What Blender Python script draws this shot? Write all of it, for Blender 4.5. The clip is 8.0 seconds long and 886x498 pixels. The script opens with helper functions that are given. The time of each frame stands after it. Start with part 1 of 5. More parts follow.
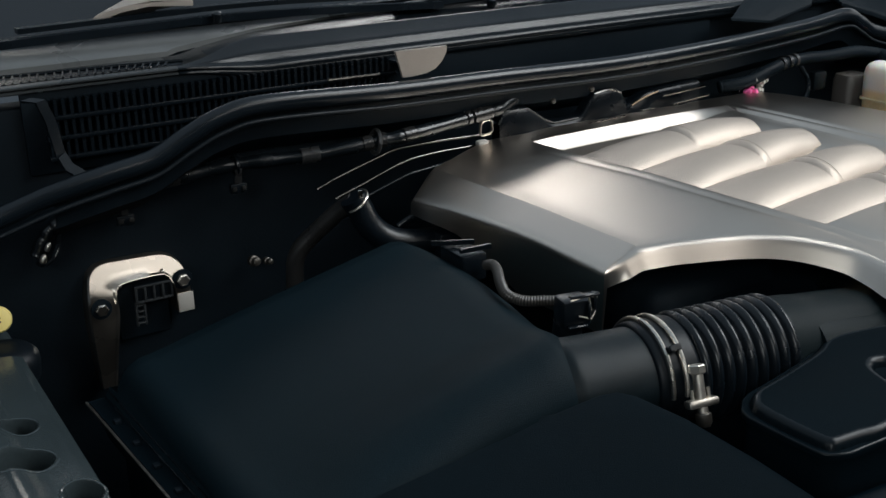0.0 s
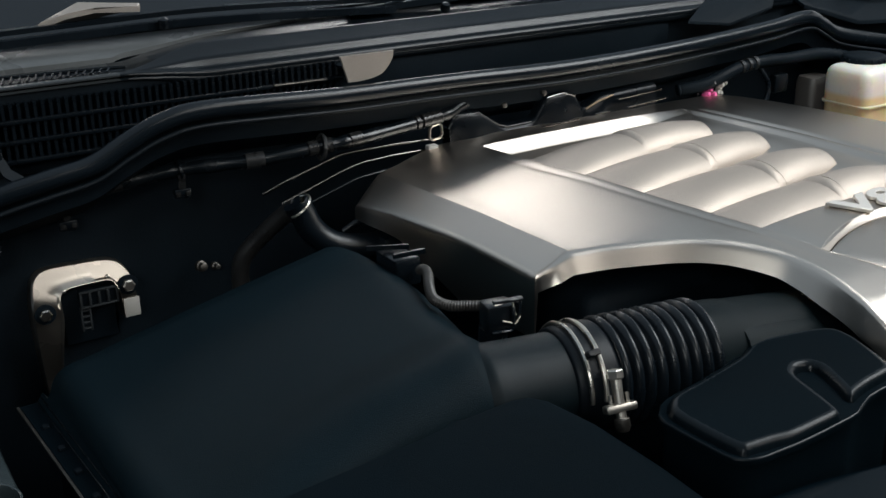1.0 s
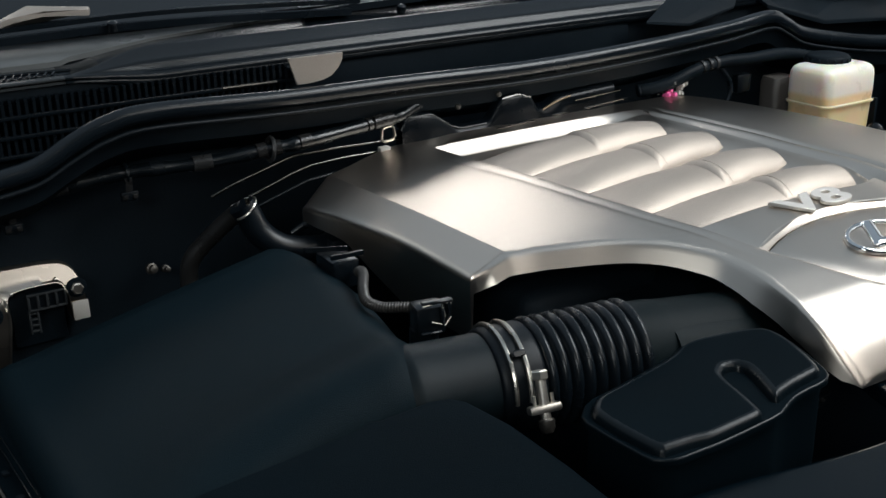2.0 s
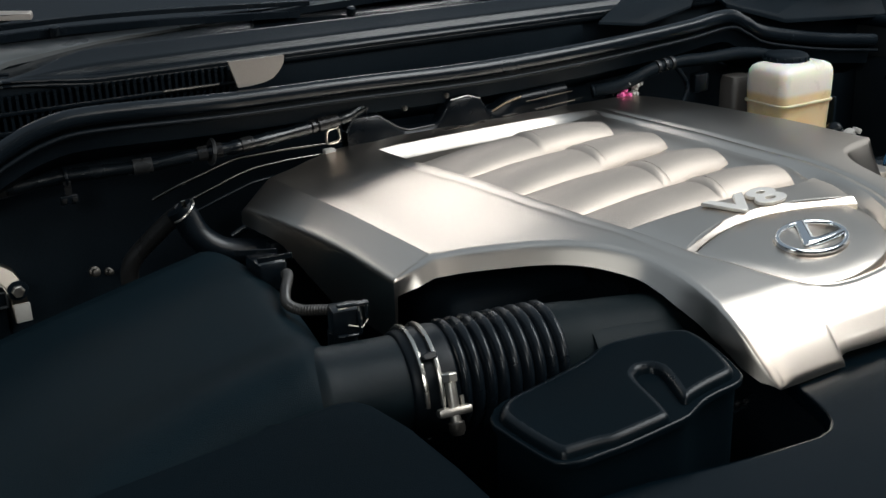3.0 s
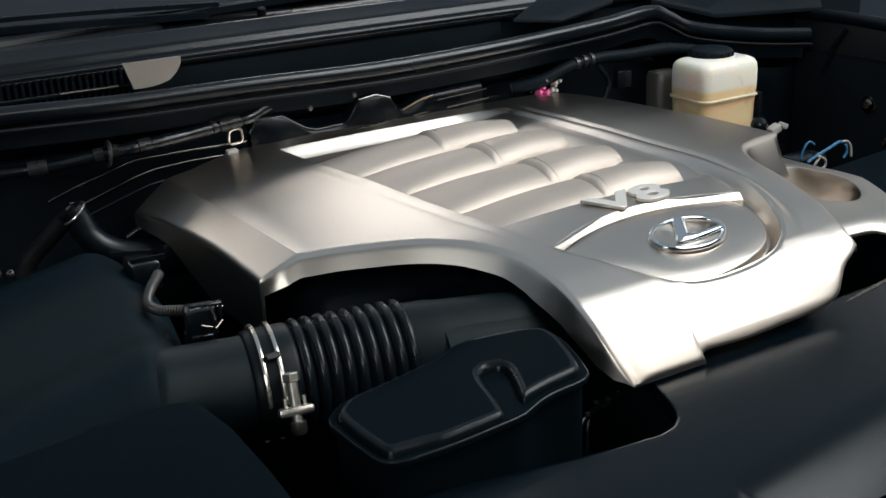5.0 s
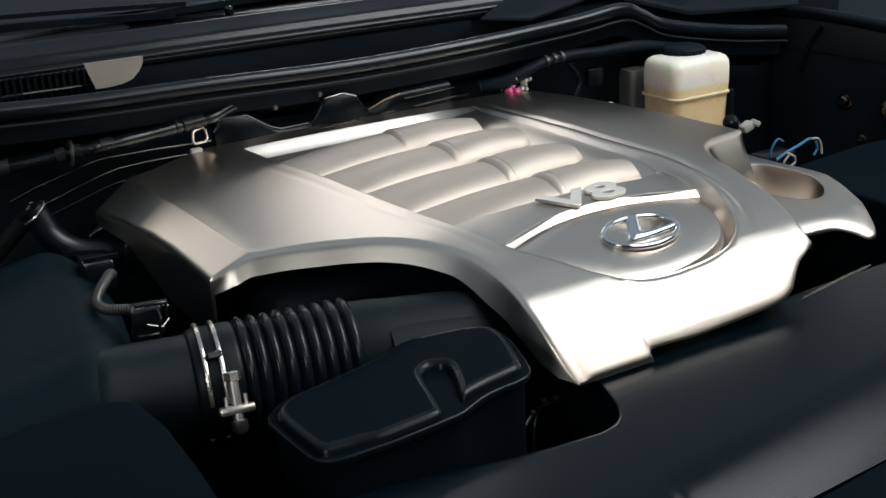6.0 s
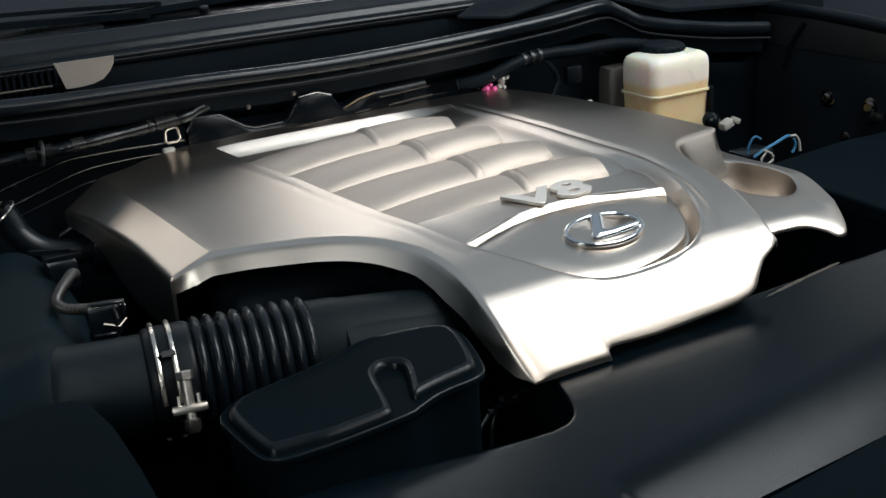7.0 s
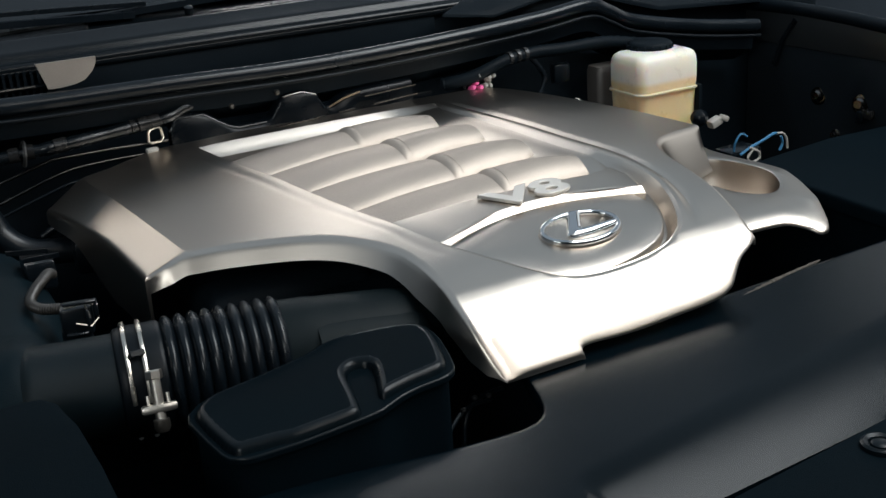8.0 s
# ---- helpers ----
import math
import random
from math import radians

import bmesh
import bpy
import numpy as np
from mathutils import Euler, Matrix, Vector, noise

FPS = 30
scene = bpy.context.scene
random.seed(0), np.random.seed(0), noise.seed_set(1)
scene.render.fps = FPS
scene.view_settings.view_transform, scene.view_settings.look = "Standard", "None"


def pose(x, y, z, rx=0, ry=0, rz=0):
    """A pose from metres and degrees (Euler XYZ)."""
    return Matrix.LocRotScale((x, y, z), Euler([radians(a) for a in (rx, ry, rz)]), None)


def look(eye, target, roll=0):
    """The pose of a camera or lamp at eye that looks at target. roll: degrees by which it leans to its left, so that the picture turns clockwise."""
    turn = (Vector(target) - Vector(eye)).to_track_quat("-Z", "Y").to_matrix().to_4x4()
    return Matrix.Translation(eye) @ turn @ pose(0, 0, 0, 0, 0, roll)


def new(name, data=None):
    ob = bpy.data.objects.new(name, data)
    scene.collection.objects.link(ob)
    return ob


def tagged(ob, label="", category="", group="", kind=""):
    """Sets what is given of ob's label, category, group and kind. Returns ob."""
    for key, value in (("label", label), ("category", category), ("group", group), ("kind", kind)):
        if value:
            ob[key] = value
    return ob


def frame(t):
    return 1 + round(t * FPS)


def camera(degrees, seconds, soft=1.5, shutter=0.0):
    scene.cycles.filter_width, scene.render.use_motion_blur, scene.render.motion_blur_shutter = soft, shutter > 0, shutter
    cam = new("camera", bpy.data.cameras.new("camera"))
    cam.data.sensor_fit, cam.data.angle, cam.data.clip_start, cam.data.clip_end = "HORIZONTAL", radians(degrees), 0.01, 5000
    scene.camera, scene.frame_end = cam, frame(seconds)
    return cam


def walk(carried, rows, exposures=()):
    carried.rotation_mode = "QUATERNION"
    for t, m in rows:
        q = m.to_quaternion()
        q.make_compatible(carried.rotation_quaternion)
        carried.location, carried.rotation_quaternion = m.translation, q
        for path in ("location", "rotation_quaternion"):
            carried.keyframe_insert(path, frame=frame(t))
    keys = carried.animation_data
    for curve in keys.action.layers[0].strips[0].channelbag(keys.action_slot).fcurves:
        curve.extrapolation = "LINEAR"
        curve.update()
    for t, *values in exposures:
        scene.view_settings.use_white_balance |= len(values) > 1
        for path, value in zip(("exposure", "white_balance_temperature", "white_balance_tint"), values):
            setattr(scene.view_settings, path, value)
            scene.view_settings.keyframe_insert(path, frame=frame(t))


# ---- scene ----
cam = camera(44.0, 8.0)
PATH = [
    (0, (0.038, 0.087, 1.363), (1.032, 1.67, 0.652), -0.7),
    (0.5, (0.067, 0.067, 1.366), (1.053, 1.656, 0.655), -0.9),
    (1, (0.106, 0.044, 1.365), (1.083, 1.639, 0.658), -1.1),
    (1.5, (0.135, 0.026, 1.363), (1.108, 1.626, 0.659), -1.3),
    (3, (0.245, -0.039, 1.361), (1.189, 1.578, 0.66), -2.0),
    (3.5, (0.28, -0.06, 1.36), (1.215, 1.563, 0.658), -2.3),
    (4, (0.313, -0.079, 1.358), (1.24, 1.549, 0.657), -2.5),
    (4.5, (0.346, -0.098, 1.356), (1.265, 1.534, 0.656), -2.7),
    (5, (0.379, -0.117, 1.355), (1.289, 1.52, 0.653), -2.9),
    (6.5, (0.452, -0.158, 1.35), (1.34, 1.491, 0.646), -3.4),
    (7, (0.474, -0.169, 1.348), (1.352, 1.484, 0.644), -3.6),
    (7.5, (0.491, -0.178, 1.346), (1.36, 1.48, 0.642), -3.8),
    (8, (0.506, -0.185, 1.344), (1.367, 1.477, 0.641), -4.0),
]
walk(cam, [(t, look(eye, target, roll)) for t, eye, target, roll in PATH], ((0, 0.10), (3, 0.06), (4.5, 0.04), (6.5, -0.04), (8, -0.04)))

# ---------------------------------------------------------------- light
world = bpy.data.worlds.new("dim_hall")
scene.world = world
world.use_nodes = True
bg = world.node_tree.nodes["Background"]
bg.inputs[0].default_value = (0.55, 0.75, 1.0, 1)
bg.inputs[1].default_value = 0.05


def area_lamp(name, eye, target, sx, sy, watts, colour):
    data = bpy.data.lights.new(name, "AREA")
    data.shape, data.size, data.size_y, data.energy, data.color = "RECTANGLE", sx, sy, watts, colour
    ob = new(name, data)
    ob.matrix_world = look(eye, target)
    return ob


area_lamp("ceiling_light", (2.30, 0.08, 2.8), (1.1, 0.62, 0.95), 1.25, 1.45, 45, (0.95, 1.0, 1.02))
area_lamp("ceiling_light", (1.95, 3.10, 2.26), (0.85, 0.95, 0.98), 0.8, 0.24, 4.4, (1.0, 1.0, 1.0))
# Front-left fill, added to brighten left-facing sides; no lamp is known there.
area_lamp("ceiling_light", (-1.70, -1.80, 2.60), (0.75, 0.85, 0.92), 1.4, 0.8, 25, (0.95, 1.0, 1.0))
area_lamp("ceiling_light", (2.00, -1.40, 2.95), (0.9, 0.65, 0.9), 2.4, 1.2, 23, (0.98, 0.965, 0.93))
area_lamp("ceiling_light", (0.35, 3.30, 2.32), (0.75, 0.95, 0.98), 0.8, 0.26, 2.4, (1.0, 0.95, 0.88))
# Wide soft panels, added behind and on the right for the cover's broad reflections.
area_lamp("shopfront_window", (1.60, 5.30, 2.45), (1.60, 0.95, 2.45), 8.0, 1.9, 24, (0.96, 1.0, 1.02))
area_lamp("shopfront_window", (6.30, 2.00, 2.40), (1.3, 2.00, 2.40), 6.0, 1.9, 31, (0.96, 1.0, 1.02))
# Broad overhead fill, added under the ceiling for even ambient reflections.
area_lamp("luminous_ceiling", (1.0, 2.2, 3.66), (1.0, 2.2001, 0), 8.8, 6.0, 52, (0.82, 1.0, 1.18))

# ---------------------------------------------------------------- materials
def material(name, colour, rough=0.5, metal=0.0, bump=0.0, grain=900.0, vary=0.15, stain=9.0, coat=0.0, rough_vary=0.12, spec=0.5):
    """Principled surface with fine grain, broad uneven wear and relief."""
    m = bpy.data.materials.new(name)
    m.use_nodes = True
    nt = m.node_tree
    n, l = nt.nodes, nt.links
    p = n["Principled BSDF"]
    co = n.new("ShaderNodeTexCoord")
    fine, broad = n.new("ShaderNodeTexNoise"), n.new("ShaderNodeTexNoise")
    fine.inputs["Scale"].default_value, fine.inputs["Detail"].default_value = grain, 2
    broad.inputs["Scale"].default_value, broad.inputs["Detail"].default_value = stain, 5
    l.new(co.outputs["Object"], fine.inputs["Vector"])
    l.new(co.outputs["Object"], broad.inputs["Vector"])
    mix = n.new("ShaderNodeMath")
    mix.operation = "ADD"
    a = n.new("ShaderNodeMath")
    a.operation = "MULTIPLY"
    a.inputs[1].default_value = 0.6
    l.new(fine.outputs["Fac"], a.inputs[0])
    l.new(a.outputs[0], mix.inputs[0])
    l.new(broad.outputs["Fac"], mix.inputs[1])
    ramp = n.new("ShaderNodeMapRange")
    ramp.inputs["From Min"].default_value, ramp.inputs["From Max"].default_value = 0.45, 1.15
    ramp.inputs["To Min"].default_value, ramp.inputs["To Max"].default_value = 1 - vary, 1 + vary
    l.new(mix.outputs[0], ramp.inputs["Value"])
    hsv = n.new("ShaderNodeHueSaturation")
    hsv.inputs["Color"].default_value = (*colour, 1)
    l.new(ramp.outputs[0], hsv.inputs["Value"])
    l.new(hsv.outputs[0], p.inputs["Base Color"])
    rr = n.new("ShaderNodeMapRange")
    rr.inputs["From Min"].default_value, rr.inputs["From Max"].default_value = 0.3, 0.7
    rr.inputs["To Min"].default_value, rr.inputs["To Max"].default_value = max(0.03, rough - rough_vary), min(1, rough + rough_vary)
    l.new(broad.outputs["Fac"], rr.inputs["Value"])
    l.new(rr.outputs[0], p.inputs["Roughness"])
    p.inputs["Metallic"].default_value = metal
    p.inputs["Coat Weight"].default_value = coat
    p.inputs["Specular IOR Level"].default_value = spec
    if bump:
        b = n.new("ShaderNodeBump")
        b.inputs["Strength"].default_value, b.inputs["Distance"].default_value = bump, 0.0006
        l.new(fine.outputs["Fac"], b.inputs["Height"])
        l.new(b.outputs[0], p.inputs["Normal"])
    return m


SILVER = material("satin_silver_paint", (0.56, 0.53, 0.495), 0.40, 0.80, 0.05, 1400, 0.04, 6, rough_vary=0.03)


def satin(m, colour, rough, share):
    """Lays an even metallic sheen without wide haze over a paint."""
    n, l = m.node_tree.nodes, m.node_tree.links
    p, out = n["Principled BSDF"], n["Material Output"]
    sheen = n.new("ShaderNodeBsdfAnisotropic")
    sheen.distribution = "BECKMANN"
    sheen.inputs["Color"].default_value = (*colour, 1)
    sheen.inputs["Roughness"].default_value = rough
    mix = n.new("ShaderNodeMixShader")
    mix.inputs[0].default_value = share
    l.new(p.outputs[0], mix.inputs[1])
    l.new(sheen.outputs[0], mix.inputs[2])
    l.new(mix.outputs[0], out.inputs["Surface"])


satin(SILVER, (0.638, 0.57, 0.502), 0.36, 0.92)
# Lighter copy of the silver: the lit, tilted letter faces are painted in.
LETTERING = material("lit_silver_paint", (0.76, 0.715, 0.66), 0.40, 0.4, 0.05, 1400, 0.04, 6)
RUNNER_SILVER = material("cast_silver", (0.50, 0.43, 0.37), 0.50, 0.72, 0.8, 600, 0.09, 8, rough_vary=0.04)
CHROME = material("chrome", (0.62, 0.63, 0.64), 0.05, 1.0, 0, vary=0.03, rough_vary=0.02)
PLASTIC = material("black_textured_plastic", (0.0037, 0.0100, 0.0138), 0.50, 0, 0.7, 1100, 0.25, 7, spec=0.07, rough_vary=0.05)
SATIN_BLACK = material("black_satin_plastic", (0.0030, 0.0054, 0.0078), 0.27, 0, 0.12, 1300, 0.2, 7, spec=0.42, rough_vary=0.05)
MATT = material("black_semi_matt_plastic", (0.0035, 0.0060, 0.0085), 0.42, 0, 0.12, 1300, 0.2, 7, spec=0.20, rough_vary=0.05)
RUBBER = material("black_rubber", (0.0035, 0.0062, 0.0090), 0.27, 0, 0.15, 900, 0.3, 12, spec=0.36, rough_vary=0.06)
RES = material("black_glossy_moulded_plastic", (0.0020, 0.0050, 0.0072), 0.29, 0, 0.02, 1300, 0.2, 7, spec=0.21, rough_vary=0.03)
RAIL = material("grey_body_paint", (0.034, 0.046, 0.050), 0.26, 0.1, 0.05, 600, 0.25, 5, coat=0.15)
PANEL_PAINT = material("dim_grey_paint", (0.022, 0.025, 0.027), 0.40, 0, 0.1, 500, 0.3, 6)
GRIMY = material("grimy_steel", (0.10, 0.092, 0.082), 0.42, 0.8, 0.3, 500, 0.4, 40)
WRAP = material("glossy_tape", (0.016, 0.016, 0.016), 0.20, 0.0, 0.3, 500, 0.3, 60)
HOSE = material("dull_hose_plastic", (0.0032, 0.0082, 0.0108), 0.42, 0, 0.5, 1500, 0.3, 14, spec=0.22, rough_vary=0.06)
# Faded tray plastic; a grey reflection is put into its colour as well.
TRAY = material("faded_reflecting_plastic", (0.10, 0.105, 0.105), 0.33, 0, 0.2, 700, 0.2, 8, spec=0.5)
DUCT_PLASTIC = material("matt_black_plastic", (0.0021, 0.0055, 0.0080), 0.6, 0, 0.6, 1100, 0.25, 7, spec=0.025, rough_vary=0.05)
OUTLET = material("dull_grey_hose_plastic", (0.0045, 0.0085, 0.0100), 0.44, 0, 0.4, 1500, 0.3, 14, spec=0.095, rough_vary=0.06)
# Lighter cowl plastic: the highlight on the left end is painted in.
LEDGE = material("highlit_grey_plastic", (0.026, 0.029, 0.030), 0.28, 0, 0.2, 700, 0.25, 8, spec=0.5)
FOAM = material("frayed_brown_foam", (0.085, 0.072, 0.060), 0.8, 0, 0.8, 900, 0.5, 200)
PAINT = material("dark_body_paint", (0.0026, 0.0042, 0.0060), 0.26, 0, 0.05, 600, 0.3, 5, spec=0.20)
PIPE = material("plated_pipe", (0.15, 0.143, 0.136), 0.18, 1.0, 0.1, 500, 0.2, 30)
SEALING = material("black_seal_rubber", (0.0050, 0.0080, 0.0110), 0.23, 0, 0.12, 900, 0.2, 12, spec=0.36, rough_vary=0.05)
DEEP = material("grimy_dark_metal", (0.0042, 0.0078, 0.0112), 0.55, 0.0, 0.3, 300, 0.4, 8, spec=0.10)
FENDER = material("dusty_black_paint", (0.0105, 0.0150, 0.0190), 0.5, 0.0, 0.3, 300, 0.5, 8, spec=0.2)
LOOM_SKIN = material("black_loom_tape", (0.0036, 0.0056, 0.0074), 0.24, 0, 0.3, 700, 0.3, 30, spec=0.52)
GRIMY_TUBE = material("dull_tube", (0.022, 0.022, 0.022), 0.30, 0.3, 0.2, 500, 0.3, 30)
ZINC = material("zinc_plated_steel", (0.62, 0.58, 0.52), 0.32, 1.0, 0.15, 500, 0.15, 25)
BRACKET = material("cream_plated_steel", (0.66, 0.60, 0.53), 0.27, 0.93, 0.12, 500, 0.14, 20)
TAPE = material("grey_tape", (0.024, 0.0245, 0.025), 0.33, 0, 0.2, 600, 0.3, 40)
FLUID = material("amber_fluid_plastic", (0.90, 0.68, 0.42), 0.35, 0, 0.1, 300, 0.06, 25)
TANK = material("milky_plastic", (0.95, 0.84, 0.73), 0.35, 0, 0.1, 300, 0.04, 20)
LEVEL = 0.966
# the fluid's colour shows through the wall up to its level
n, l = TANK.node_tree.nodes, TANK.node_tree.links
spot, axes, rise, tint = n.new("ShaderNodeTexCoord"), n.new("ShaderNodeSeparateXYZ"), n.new("ShaderNodeMapRange"), n.new("ShaderNodeMix")
rise.interpolation_type = "SMOOTHSTEP"
rise.inputs["From Min"].default_value, rise.inputs["From Max"].default_value = LEVEL - 0.004, LEVEL + 0.006
tint.data_type = "RGBA"
l.new(spot.outputs["Object"], axes.inputs[0])
l.new(axes.outputs["Z"], rise.inputs["Value"])
l.new(rise.outputs[0], tint.inputs["Factor"])
tint.inputs[6].default_value = (0.91, 0.68, 0.39, 1)
tint.inputs[7].default_value = (0.95, 0.86, 0.77, 1)
l.new(tint.outputs[2], n["Hue/Saturation/Value"].inputs["Color"])
for m in (TANK, FLUID):
    b = m.node_tree.nodes["Principled BSDF"]
    b.inputs["Subsurface Weight"].default_value = 0.6
    b.inputs["Subsurface Radius"].default_value = (0.03, 0.02, 0.01)
    b.inputs["Subsurface Scale"].default_value = 1.0
# The shade on the reservoir's rear chamber is put into this darker colour.
SHADED_MILKY = material("shaded_milky_plastic", (0.10, 0.092, 0.085), 0.4, 0, 0.1, 300, 0.1, 20)
PINK = material("pink_plastic", (0.75, 0.12, 0.32), 0.4, vary=0.1)
WHITE = material("white_plastic", (0.40, 0.38, 0.35), 0.45, vary=0.1)
BLUE = material("blue_insulation", (0.04, 0.17, 0.32), 0.4, vary=0.1)
YELLOW = material("yellow_cap_plastic", (0.80, 0.64, 0.22), 0.45, vary=0.1)
FLAP = material("pale_beige_plastic", (0.34, 0.30, 0.265), 0.36, 0.3, 0.2, 500, 0.1, 15)
COWL = material("grey_cowl_plastic", (0.0036, 0.0056, 0.0074), 0.22, 0, 0.2, 900, 0.15, 10, spec=0.28, rough_vary=0.05)
ROLLED = material("black_grained_plastic", (0.0015, 0.0044, 0.0066), 0.21, 0, 0.10, 1500, 0.2, 7, spec=0.14, rough_vary=0.02)
GLASS = material("dusty_dark_glass", (0.010, 0.013, 0.016), 0.09, 0, vary=0.25, stain=5, rough_vary=0.05)
WALL = material("hall_wall", (0.17, 0.20, 0.23), 0.8, 0, 0.3, 60, 0.15, 2)
FLOOR = material("hall_floor", (0.08, 0.08, 0.08), 0.4, 0, 0.2, 80, 0.2, 2)

satin(BRACKET, (0.60, 0.545, 0.48), 0.30, 0.75)

# ---------------------------------------------------------------- mesh tools
def part(name, bm, mat, parent=None, label="", smooth=True, angle=40):
    """Links a bmesh as one mesh object, under its thing or part."""
    bmesh.ops.recalc_face_normals(bm, faces=bm.faces)
    me = bpy.data.meshes.new(name)
    if smooth:
        for f in bm.faces:
            f.smooth = True
        for e in bm.edges:
            if len(e.link_faces) == 2 and e.calc_face_angle(0) > radians(angle):
                e.smooth = False
    bm.to_mesh(me)
    bm.free()
    me.materials.append(mat)
    ob = new(name, me)
    if parent:
        ob.parent = parent
    if label:
        ob["label"] = label
    return ob


def thing(name, label, category, group="", kind=""):
    return tagged(new(name), label, category, group, kind)


def spline(pts, n=8, closed=False):
    """Catmull-Rom through points, n steps a span."""
    p = [Vector(q) for q in pts]
    out = []
    k = len(p)
    for i in range(k if closed else k - 1):
        a, b, c, d = (p[(i + j) % k] for j in (-1, 0, 1, 2)) if closed else (p[max(i - 1, 0)], p[i], p[i + 1], p[min(i + 2, k - 1)])
        for s in range(n):
            t = s / n
            out.append(0.5 * (2 * b + (c - a) * t + (2 * a - 5 * b + 4 * c - d) * t * t + (3 * b - a - 3 * c + d) * t ** 3))
    return out if closed else out + [p[-1]]


def tube(bm, pts, r, seg=10, caps=True, squash=None, up=(0, 0, 1)):
    """Sweeps a circle (or a given 2D outline) along points; r may be a list."""
    pts = [Vector(p) for p in pts]
    rings = []
    for i, p in enumerate(pts):
        d = (pts[min(i + 1, len(pts) - 1)] - pts[max(i - 1, 0)]).normalized()
        side = d.cross(Vector(up))
        side = side.normalized() if side.length > 1e-4 else Vector((1, 0, 0))
        top = side.cross(d)
        rad = r[i] if isinstance(r, (list, tuple)) else r
        shape = squash or [(math.cos(a * math.tau / seg), math.sin(a * math.tau / seg)) for a in range(seg)]
        rings.append([bm.verts.new(p + side * (u * rad) + top * (v * rad)) for u, v in shape])
    k = len(rings[0])
    for a, b in zip(rings, rings[1:]):
        for j in range(k):
            bm.faces.new((a[j], a[(j + 1) % k], b[(j + 1) % k], b[j]))
    if caps:
        bm.faces.new(rings[0])
        bm.faces.new(rings[-1][::-1])
    return bm


def rbox(bm, c, s, bevel=0.004, seg=2, turn=None, taper=0.0):
    """A bevelled box: centre, size, edge radius; taper narrows its top."""
    made = bmesh.ops.create_cube(bm, size=1.0)["verts"]
    for v in made:
        k = 1 - taper * (v.co.z + 0.5)
        v.co = Vector((v.co.x * s[0] * k, v.co.y * s[1] * k, v.co.z * s[2]))
    edges = {e for v in made for e in v.link_edges}
    if bevel:
        res = bmesh.ops.bevel(bm, geom=list(edges), offset=bevel, segments=seg, affect="EDGES", profile=0.5)
        made = list({v for f in res["faces"] for v in f.verts} | {v for v in made if v.is_valid})
    m = Matrix.Translation(c) @ (turn or Matrix())
    for v in made:
        v.co = m @ v.co
    return bm


def cyl(bm, a, b, r, seg=16, r2=None):
    """A capped cylinder from a to b."""
    a, b = Vector(a), Vector(b)
    up = (0, 1, 0) if abs((b - a).normalized().z) > 0.9 else (0, 0, 1)
    return tube(bm, [a, b], [r, r if r2 is None else r2], seg, up=up)


def disc_stack(bm, a, way, rows, seg=20):
    """A turned body: rows of (distance along way, radius)."""
    a, way = Vector(a), Vector(way).normalized()
    up = (0, 1, 0) if abs(way.z) > 0.9 else (0, 0, 1)
    side = way.cross(Vector(up)).normalized()
    top = side.cross(way)
    rings = [[bm.verts.new(a + way * h + (side * math.cos(i * math.tau / seg) + top * math.sin(i * math.tau / seg)) * max(r, 1e-5)) for i in range(seg)] for h, r in rows]
    for p, q in zip(rings, rings[1:]):
        for j in range(seg):
            bm.faces.new((p[j], p[(j + 1) % seg], q[(j + 1) % seg], q[j]))
    bm.faces.new(rings[0])
    bm.faces.new(rings[-1][::-1])
    return bm


def slab(bm, outline, thick, bevel=0.003, seg=2):
    """A plate under an outline of 3D points (its top), thick downwards, with rounded upper edges."""
    top = [bm.verts.new(p) for p in outline]
    face = bm.faces.new(top)
    low = [bm.verts.new(Vector(p) - Vector((0, 0, thick))) for p in outline]
    bm.faces.new(low[::-1])
    k = len(top)
    for i in range(k):
        bm.faces.new((top[i], low[i], low[(i + 1) % k], top[(i + 1) % k]))
    if bevel:
        bmesh.ops.bevel(bm, geom=list(face.edges), offset=bevel, segments=seg, affect="EDGES", profile=0.5)
    return bm


def grid(bm, rows):
    """A sheet from rows of points."""
    vs = [[bm.verts.new(p) for p in row] for row in rows]
    for a, b in zip(vs, vs[1:]):
        for i in range(len(a) - 1):
            bm.faces.new((a[i], a[i + 1], b[i + 1], b[i]))
    return vs


def solid(bm, rows, thick):
    """A sheet from rows of points with its thickness downwards."""
    a = grid(bm, rows)
    b = grid(bm, [[Vector(p) - Vector((0, 0, thick)) for p in row] for row in rows])
    rim = lambda g: g[0][:-1] + [r[-1] for r in g[:-1]] + g[-1][:0:-1] + [r[0] for r in g[:0:-1]]
    p, q = rim(a), rim(b)
    for i in range(len(p)):
        bm.faces.new((p[i], p[(i + 1) % len(p)], q[(i + 1) % len(p)], q[i]))
    return bm

# ---------------------------------------------------------------- engine cover
PROFILE = ((0.50, 0.80), (0.565, 0.868), (0.578, 0.884), (0.600, 0.914), (0.633, 0.940), (0.690, 0.958), (0.735, 0.967), (0.780, 0.975), (0.850, 0.981), (1.00, 0.986), (1.20, 0.987), (1.40, 0.984))
PY, PZ = zip(*PROFILE)


def crease_x(y):
    """Where the cover's top folds down towards its left side."""
    return 0.755 - 0.10 * (y - 0.84)


